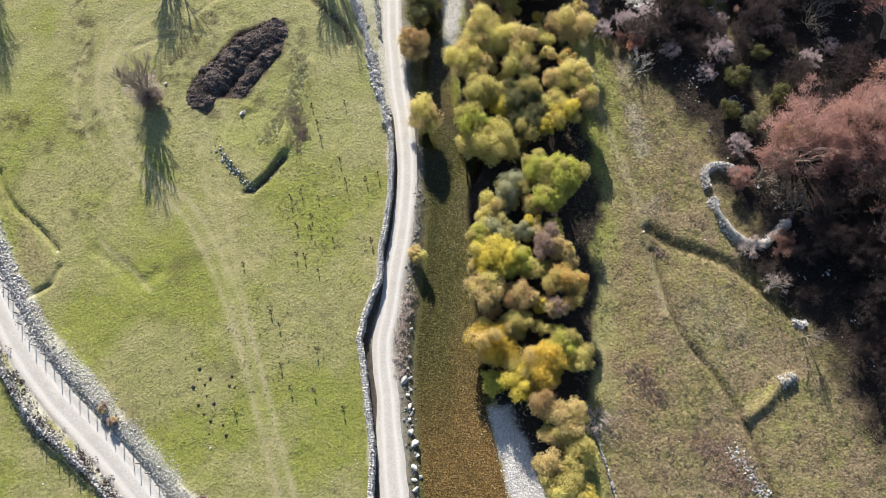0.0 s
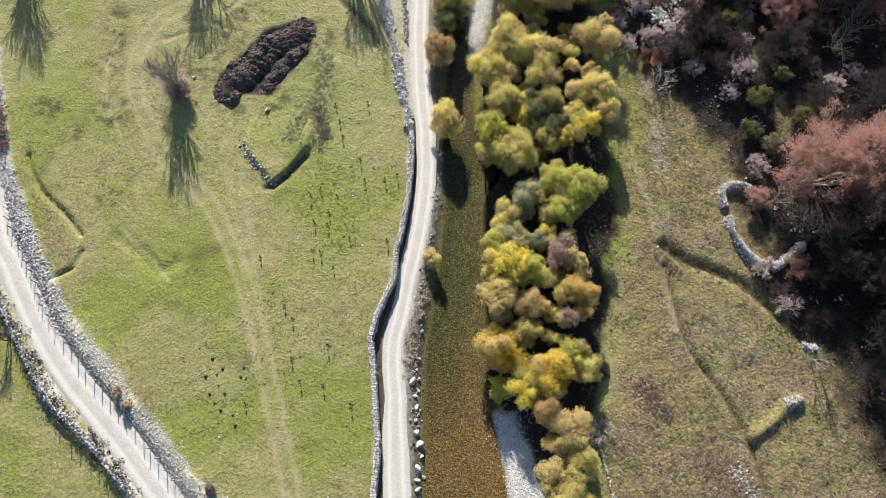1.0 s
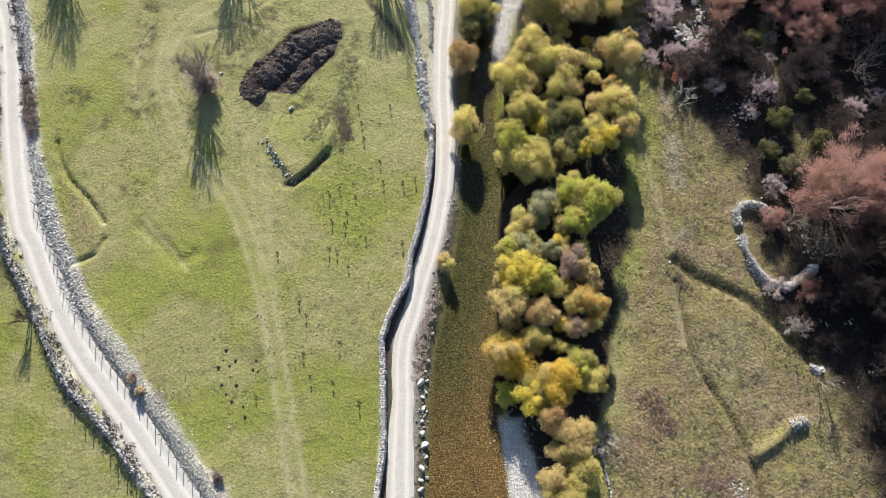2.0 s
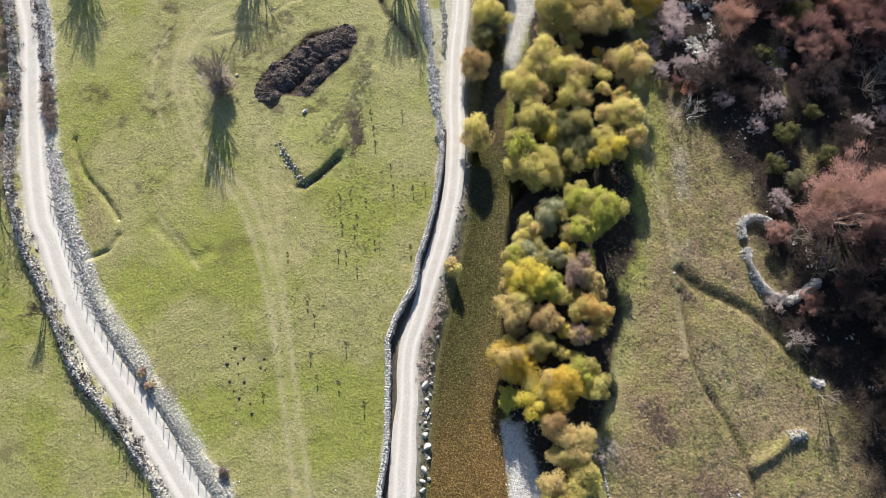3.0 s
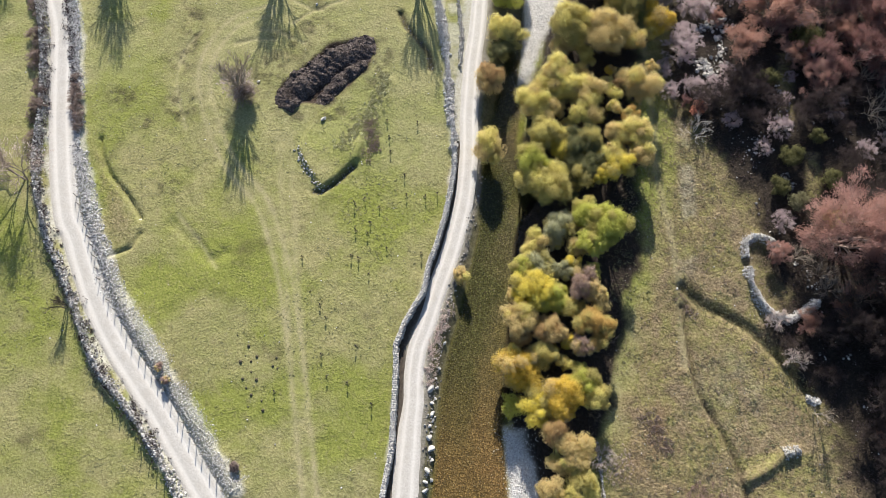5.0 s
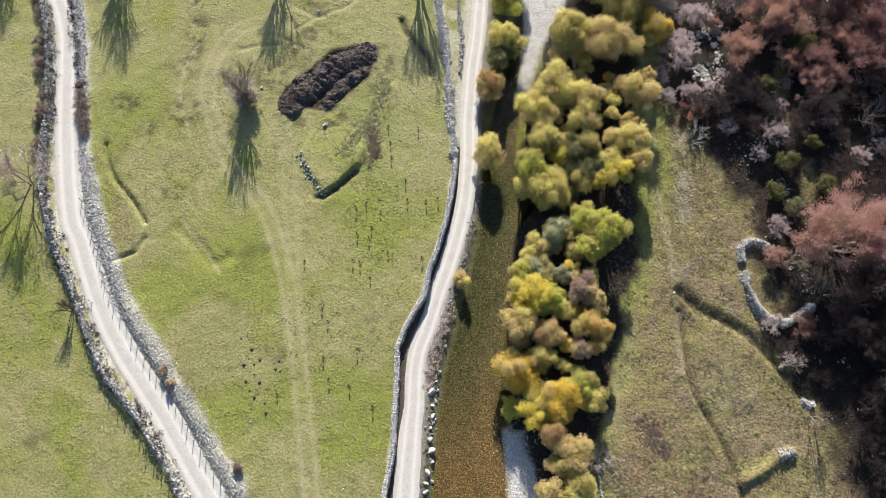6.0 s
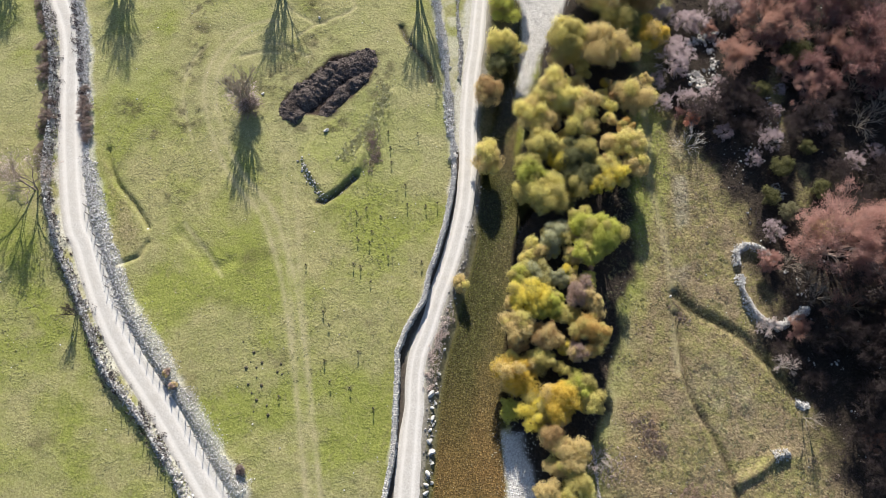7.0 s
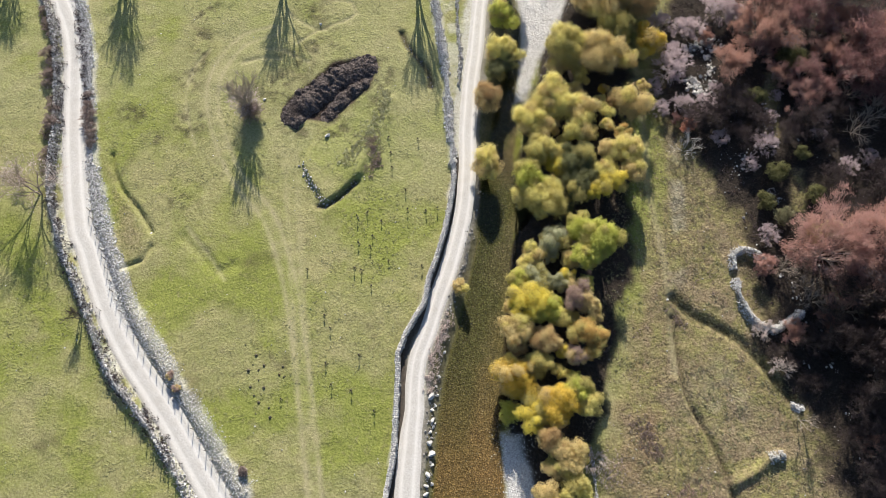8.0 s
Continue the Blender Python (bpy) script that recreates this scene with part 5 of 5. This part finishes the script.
bare_tree(27.9, 57.9, 6.4, 521, BARK_PALE, None, 0, 5, 3, 1.3, "dead_tree", "pale dead tree with spread bare branches", "dead trees", thick=0.8)
skeleton = bare_tree(52.2, 70.8, 6.0, 526, BARK_GREY, None, 0, 6, 3, 1.15, "dead_tree", "sparse grey leafless tree in the shade of the wood", "dead trees", thick=1.1)
for tx, ty, s in ((53.2, 64.7, 1.15), (43.6, 40.4, 0.8), (52.6, 35.4, 1.0), (46.9, 38.0, 0.75), (55.6, 67.5, 1.0), (48.0, 36.2, 0.8)):
    copy_thing(skeleton, pose(tx, ty, level(tx, ty), 0, 0, pick.uniform(0, 360)) @ Matrix.Diagonal((s, s, s, 1)))
bare_tree(41.1, 30.6, 3.0, 522, BARK_PALE, "pinkgrey", 700, 6, 3, 1.4, "bare_shrub", "pale bare shrub on the sheepfold wall", "pale shrubs", 0.35)
bare_tree(43.8, 25.4, 3.4, 523, BARK_PALE, "pinkgrey", 500, 6, 3, 1.4, "bare_shrub", "pale bare shrub at the wood's edge", "pale shrubs", 0.35)
bare_tree(46.7, 18.6, 6.2, 524, BARK_GREY, None, 0, 2, 4, 0.6, "bare_shrub", "grey bare sapling beside a stone heap", "pale shrubs", thick=1.2)
bare_tree(19.2, 7.8, 3.4, 525, BARK_PALE, "pinkgrey", 500, 7, 3, 1.4, "bare_shrub", "pale bare shrub at the end of the tumbled wall", "pale shrubs", 0.35)
rubble_bank("stone_pile", [(45.9, 20.6), (46.9, 20.2)], 420, 0.85, 0.9, 0.12, 0.38, SCREE, 19, "round heap of cleared grey stones")


# ---------------------------------------------------------------- fences
def fence(line, step, tall, wires, label, seed, lo=-1e9, hi=1e9):
    rng = random.Random(seed)
    q, tan = wall_points(line, step)
    root = tagged(new("fence"), label, "fence")
    spots = [(p[0] + rng.uniform(-0.1, 0.1), p[1] + rng.uniform(-0.2, 0.2)) for p in q if lo < p[1] < hi]
    post = Wood(6)
    post.limb(Vector((0, 0, -0.4)), Vector((0, 0, 1.0)), 0.065, 0.055)
    post.limb(Vector((0, 0, 1.0)), Vector((0, 0, 1.04)), 0.055, 0.0)
    me = post.mesh("post", POST_WOOD)
    tops = []
    for x, y in spots:
        g = level(x, y)
        ob = child("post", me, root)
        ob.matrix_basis = pose(x, y, g, rng.uniform(-4, 4), rng.uniform(-4, 4), rng.uniform(0, 90)) @ Matrix.Diagonal((1, 1, tall * rng.uniform(0.9, 1.1), 1))
        tops.append(Vector((x, y, g)))
    for h in wires:
        w = Wood(3)
        for a, b in zip(tops[:-1], tops[1:]):
            w.limb(a + Vector((0, 0, h)), b + Vector((0, 0, h)), 0.006, 0.006)
        child("wire", w.mesh("wire", WIRE), root)
    return root


FENCE_EAST = [(-61.5, 31.0), (-57.3, 25.2), (-53.6, 19.2), (-49.3, 14.6), (-44.5, 10.3), (-39.6, 5.8), (-36.3, 2.6), (-33.0, -0.7), (-28.0, -5.6)]
FENCE_WEST = [(-47.9, 4.9), (-44.2, 2.0), (-41.0, -1.0), (-37.8, -3.8), (-32.5, -9.0)]
fence(FENCE_EAST, 1.75, 1.25, (0.55, 1.05), "wire fence on thin weathered posts beside the gravel lane", 71)
fence(FENCE_WEST, 1.9, 1.2, (0.95,), "wire fence on thin weathered posts behind the rubble wall", 72)


# ---------------------------------------------------------------- weeds and small plants
def mullein(x, y, tall, seed):
    """A dry mullein: a stiff stalk with a brown head over a rosette of leaves."""
    rng = np.random.default_rng(seed)
    root = tagged(new("mullein"), "dry brown mullein stalk standing in the pasture", "plant", "mullein stalks")
    root.location = (x, y, level(x, y))
    w = Wood(5)
    lean = Vector((rng.normal(0, 0.08), rng.normal(0, 0.08), 1)).normalized()
    w.limb(Vector((0, 0, -0.1)), lean * tall * 0.6, 0.035, 0.03)
    stalk = child("stalk", w.mesh("stalk", BARK), root)
    w = Wood(5)
    w.limb(lean * tall * 0.6, lean * tall * 0.7, 0.03, 0.13)
    w.limb(lean * tall * 0.7, lean * tall, 0.13, 0.05)
    child("seed_head", w.mesh("seed_head", BARK), stalk, "dry brown seed head")
    n = 18
    a, d = rng.uniform(0, 2 * np.pi, n), rng.uniform(0.05, 0.33, n)
    p = np.stack([np.cos(a) * d, np.sin(a) * d, 0.06 + 0.12 * rng.random(n)], -1)
    child("rosette", leaf_mesh("rosette", p, np.tile([0, 0, 1.0], (n, 1)), 0.17, LEAVES["weed"], rng), root, kind="stuff")
    return root


for k, (mx, my) in enumerate([(-18.7, 51.6), (-17.8, 49.0), (-17.1, 46.6), (-14.0, 52.1), (-14.3, 43.1), (-13.3, 40.0), (-10.6, 40.3), (-8.9, 41.1), (-20.6, 37.3),
                              (-19.3, 38.3), (-16.9, 37.4), (-17.7, 34.8), (-19.5, 33.2), (-17.7, 33.0), (-19.3, 29.3), (-18.2, 28.9), (-9.4, 31.3), (-14.5, 31.3),
                              (-26.2, 27.8), (-22.0, 21.4), (-20.8, 19.7), (-20.2, 14.5), (-18.8, 11.7), (-15.8, 11.4), (-15.7, 16.6), (-12.0, 9.1), (-25.3, 8.5),
                              (-16.2, 27.1)]):
    mullein(mx, my, 0.75 + 0.4 * ((k * 53) % 17) / 17, 800 + k)


def tufts(name, x, y, size, per, palette, seed, label, category="plants", tall=0.5, leaf=0.2):
    """Many small weed or grass clumps joined into one mesh."""
    rng = np.random.default_rng(seed)
    n = len(x)
    g = height(x, y)
    i = np.repeat(np.arange(n), per)
    a, d = rng.uniform(0, 2 * np.pi, n * per), np.sqrt(rng.random(n * per)) * 0.55
    p = np.stack([x[i] + np.cos(a) * d * size[i], y[i] + np.sin(a) * d * size[i], g[i] + size[i] * tall * rng.random(n * per) * (1.1 - d)], -1)
    o = np.stack([np.cos(a) * d, np.sin(a) * d, np.full(n * per, 0.7)], -1)
    me = leaf_mesh(name, p, o, leaf, LEAVES[palette], rng)
    return tagged(new(name, me), label, category, kind="stuff")


rw = np.random.default_rng(5)


def scattered(n, x0, x1, y0, y1, test=None):
    x, y = rw.uniform(x0, x1, n), rw.uniform(y0, y1, n)
    if test is not None:
        k = test(x, y)
        x, y = x[k], y[k]
    return x, y


def off_roads(x, y):
    return (distance(S_LANE, x, y) > 2.2) & (distance(S_ROAD, x, y) > 2.2)


x, y = scattered(9500, -86, -9, -10, 90, lambda x, y: off_roads(x, y) & (fbm(x, y, 9, 61) + 0.25 * fbm(x, y, 2, 62) > 0.0))
tufts("pasture_weeds", x, y, rw.uniform(0.12, 0.42, len(x)), 7, "tuft", 901, "scattered low weeds and grass tufts in the pasture", leaf=0.12, tall=0.35)
x, y = scattered(9000, 17, 56, -10, 75, lambda x, y: (wood_side(x, y) < 1) & (fbm(x, y, 7, 63) > -0.15))
tufts("meadow_tufts", x, y, rw.uniform(0.2, 0.6, len(x)), 7, "drygrass", 902, "dry brown grass tufts on the rough meadow", leaf=0.14, tall=0.4)
x, y = scattered(750, 18, 54, -8, 64, lambda x, y: (wood_side(x, y) < 1) & (fbm(x, y, 4.5, 67, 3) > 0.12))
tufts("meadow_tufts", x, y, rw.uniform(0.3, 0.85, len(x)), 11, "hedge", 931, "brown clumps of dead weeds on the rough meadow", leaf=0.17, tall=0.5)
x, y = scattered(3600, 18, 54, -8, 64, lambda x, y: (wood_side(x, y) < 1) & (fbm(x, y, 4.5, 68, 3) > 0.08))
tufts("meadow_tufts", x, y, rw.uniform(0.3, 0.8, len(x)), 10, "tuft", 932, "olive grass tussocks on the rough meadow", leaf=0.17, tall=0.45)
x, y, _ = along([(-20.6, 60.0), (-20.9, 56.5), (-21.5, 52.5), (-22.4, 50.4), (-24.0, 47.8), (-24.2, 45.4)], 340, rw, 1.4)
for part_of, tone, seed in ((slice(0, None, 2), "tuft", 903), (slice(1, None, 2), "sage", 912)):
    tufts("weed_thicket", x[part_of], y[part_of], rw.uniform(0.3, 0.7, len(x[part_of])), 26, tone, seed, "thicket of grey-green weeds on the terrace bank", tall=0.6, leaf=0.12)
x, y, _ = along([(-20.8, 45.2), (-19.4, 46.6), (-20.6, 49.0), (-21.2, 51.0)], 90, rw, 1.1)
tufts("bramble_patch", x, y, rw.uniform(0.4, 0.9, len(x)), 24, "hedge", 908, "patch of brown bramble on the terrace bank", tall=0.7, leaf=0.15)
# undergrowth in the near-black leaf colour that carries the wood's shade
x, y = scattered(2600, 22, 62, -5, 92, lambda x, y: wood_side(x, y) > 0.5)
tufts("undergrowth", x, y, rw.uniform(0.4, 1.2, len(x)), 12, "shaded_bracken", 904, "dead undergrowth with shade in its near-black colour on the wooded slope", tall=0.6)

x, y = scattered(420, -25, -9, 22, 43, lambda x, y: fbm(x, y, 5, 64) > -0.05)
tufts("pasture_thistles", x, y, rw.uniform(0.15, 0.5, len(x)), 9, "tuft", 911, "grey-green thistle rosettes in the pasture", leaf=0.12, tall=0.35)
x, y, _ = along(BANK, 330, rw, 1.0)
tufts("bank_weeds", x, y, rw.uniform(0.3, 0.8, len(x)), 16, "weed", 909, "dark weeds and brush in the cut of the bank", tall=0.6, leaf=0.15)
x, y = scattered(700, 18.6, 25.4, 3.5, 11.5, lambda x, y: np.hypot((x - 21.4) / 2.3, (y - 7.4) / 2.6) < 0.3 + 0.8 * rw.random(len(x)))
tufts("fallen_leaves", x, y, rw.uniform(0.2, 0.5, len(x)), 7, "pinkgrey", 910, "pinkish fallen leaves round a bare shrub", "leaves", tall=0.4, leaf=0.17)

# bramble along the foot of the lane walls and the river bank
x, y, _ = along(RUBBLE_WEST[1:19], 420, rw, 1.0)
tufts("bramble", x, y, rw.uniform(0.5, 1.3, len(x)), 22, "shaded_bracken", 905, "leafless bramble along the rubble wall", tall=0.8)
x, y, _ = along([(-76.0, 66.0), (-69.5, 52.0), (-66.5, 44.5)], 110, rw, 0.7)
tufts("bramble", x, y, rw.uniform(0.5, 1.2, len(x)), 22, "shaded_bracken", 906, "leafless bramble along the rubble bank", tall=0.8)
x, y, _ = along([(-3.9, 24.5), (-4.6, 21.5), (-5.1, 18.5), (-5.0, 16.0), (-4.8, 13.5)], 110, rw, 0.8)
tufts("bramble", x, y, rw.uniform(0.4, 0.9, len(x)), 14, "pinkgrey", 907, "brown bramble on the river bank", tall=0.7)

# loose stones: gravel bars, river bed, bank, and limestone in the wood
x, y = scattered(26000, -3, 18, -8, 88, lambda x, y: np.maximum(inside(BAR_NORTH, x, y), inside(BAR_SOUTH, x, y)) > -0.2 - 1.8 * rw.random(len(x)) ** 3)
tagged(new("gravel_stones", stones("gravel_stones", x, y, height(x, y) + 0.03, rw.uniform(0.06, 0.22, len(x)), RIVERSTONE, 911)), "white river gravel and cobbles on the bars", "gravel", kind="stuff")
BED_STONE = stone_material("bed_stone", (0.07, 0.058, 0.034), (0.13, 0.108, 0.065), (0.36, 0.32, 0.22))
x, y = scattered(9000, -5, 12, -10, 70, lambda x, y: np.minimum(x - river_x(RIVER_W, y), river_x(RIVER_E, y) - x) > 0.0)
tagged(new("river_cobbles", stones("river_cobbles", x, y, height(x, y) + 0.02, 0.05 + 0.19 * rw.random(len(x)) ** 3, BED_STONE, 912)), "brown cobbles on the river bed", "cobbles", kind="stuff")
x, y, _ = along([(-3.0, 46.0), (-3.3, 36.0), (-3.8, 28.0), (-4.3, 20.0), (-4.0, 12.0), (-3.3, 5.0), (-2.7, -4.0)], 520, rw, 0.7)
tagged(new("bank_stones", stones("bank_stones", x, y, height(x, y) + 0.05, 0.10 + 0.35 * rw.random(len(x)) ** 2, BANKSTONE, 913)), "grey stones along the river bank", "stones", kind="stuff")
x, y = scattered(1100, 23, 62, 8, 90, lambda x, y: (wood_side(x, y) > 1.5) & (fbm(x, y, 6, 66) > 0.2))
for line, n, w in (([(23.4, 65.0), (24.6, 65.9)], 110, 0.8), ([(37.0, 58.6), (38.3, 56.0)], 70, 1.3), ([(41.3, 52.8), (42.6, 51.0)], 120, 0.9), ([(45.4, 38.4), (46.3, 36.2)], 25, 0.7),
                   ([(47.1, 26.8), (47.9, 26.2)], 10, 0.4), ([(50.7, 26.9), (51.5, 26.3)], 14, 0.5), ([(55.6, 28.0), (56.4, 27.4)], 12, 0.5), ([(43.4, 39.8), (44.2, 38.4)], 12, 0.6),
                   ([(39.0, 67.5), (40.6, 63.0), (41.4, 60.0)], 170, 1.1), ([(53.2, 20.5), (53.8, 20.0)], 12, 0.6), ([(34.5, 58.4), (37.5, 53.0)], 45, 1.6)):
    xa, ya, _ = along(line, n, rw, w)
    x, y = np.concatenate([x, xa]), np.concatenate([y, ya])
tagged(new("wood_stones", stones("wood_stones", x, y, height(x, y) + 0.08, 0.10 + 0.42 * rw.random(len(x)) ** 3, LIMESTONE, 914)), "grey limestone outcrops among the trees", "stones", kind="stuff")
for line, n, w in (([(27.2, 76.4), (28.6, 77.4), (30.9, 78.4), (32.0, 77.4)], 330, 1.2), ([(28.2, 71.4), (28.9, 69.4), (30.0, 67.6)], 280, 1.3), ([(30.4, 75.6), (30.9, 72.0), (31.0, 69.0)], 150, 0.9)):
    x, y, _ = along(line, n, rw, w)
    tagged(new("rock_outcrop", stones("rock_outcrop", x, y, height(x, y) + 0.1, 0.12 + 0.85 * rw.random(len(x)) ** 5, WALLSTONE, 940 + n)), "broken outcrop of pale limestone among grey shrubs", "rocks", kind="stuff")
x, y = scattered(16000, -64, -18, 32, 76, lambda x, y: dug(x, y) > 0.35 + 0.5 * rw.random(len(x)))
tagged(new("turf_clods", stones("turf_clods", x, y, height(x, y) + 0.02, 0.06 + 0.16 * rw.random(len(x)) ** 2, TURF_SOIL, 918)), "crumbled turf and earth clods in the pasture", "clods", kind="stuff")
x, y = scattered(700, -84, -9, -8, 90, off_roads)
tagged(new("pasture_stones", stones("pasture_stones", x, y, height(x, y) + 0.02, 0.06 + 0.22 * rw.random(len(x)) ** 4, SCREE, 919)), "small white stones scattered in the pasture", "stones", kind="stuff")
x, y = scattered(260, 19, 52, -5, 62, lambda x, y: wood_side(x, y) < 0)
tagged(new("meadow_stones", stones("meadow_stones", x, y, height(x, y) + 0.03, 0.08 + 0.22 * rw.random(len(x)) ** 3, LIMESTONE, 915)), "small pale stones scattered in the meadow", "stones", kind="stuff")

# ruined footing along the terrace, brambles on the rough meadow, a gravel heap at its foot
x, y, _ = along(FOOTING_EDGE, 70, rw, 0.5)
tagged(new("ruined_footing", stones("ruined_footing", x, y, height(x, y) + 0.04, 0.10 + 0.3 * rw.random(len(x)) ** 2, BANKSTONE, 921)), "dark stones in the ditch below a ruined footing", "stones", kind="stuff")
x, y, _ = along([(-31.3, 44.7), (-29.1, 41.6), (-26.1, 38.7)], 95, rw, 0.5)
tagged(new("ruined_footing", stones("ruined_footing", x, y, height(x, y) + 0.08, 0.15 + 0.35 * rw.random(len(x)) ** 2, WALLSTONE, 916)), "half-buried grey stones of a ruined footing", "stones", kind="stuff")
for k, (line, n, w) in enumerate((([(24.5, 14.5), (26.1, 12.4), (27.6, 10.0)], 110, 1.5), ([(31.0, 6.0), (33.0, 4.5), (35.6, 3.0), (37.5, 0.0)], 260, 2.4), ([(27.5, 31.5), (30.0, 29.0)], 30, 0.8))):
    x, y, _ = along(line, n, rw, w)
    tufts("bramble_patch", x, y, rw.uniform(0.3, 0.8, len(x)), 16, ("hedge", "mauve", "hedge")[k], 920 + k, "patch of brown bramble on the rough meadow", tall=0.6, leaf=0.15)
x, y, _ = along([(35.6, 4.6), (37.4, 2.4), (39.3, -0.8)], 240, rw, 0.9)
tagged(new("stone_scatter", stones("stone_scatter", x, y, height(x, y) + 0.1, 0.12 + 0.3 * rw.random(len(x)) ** 2, LIMESTONE, 917)), "grey stones lying among bramble", "stones", kind="stuff")
for k, (bx, by, bm_, br, pal) in enumerate([(-27.9, -1.9, 0.2, 0.6, "hedge"), (-41.4, 8.8, 0.1, 0.45, "mauve"), (-40.0, 7.2, 0.1, 0.45, "mauve")]):
    leafy_tree(bx, by, bm_ + 0.2, br, pal, 930 + k, "small_bush", "small brown bush beside the rubble bank", "small bushes", 2.0)
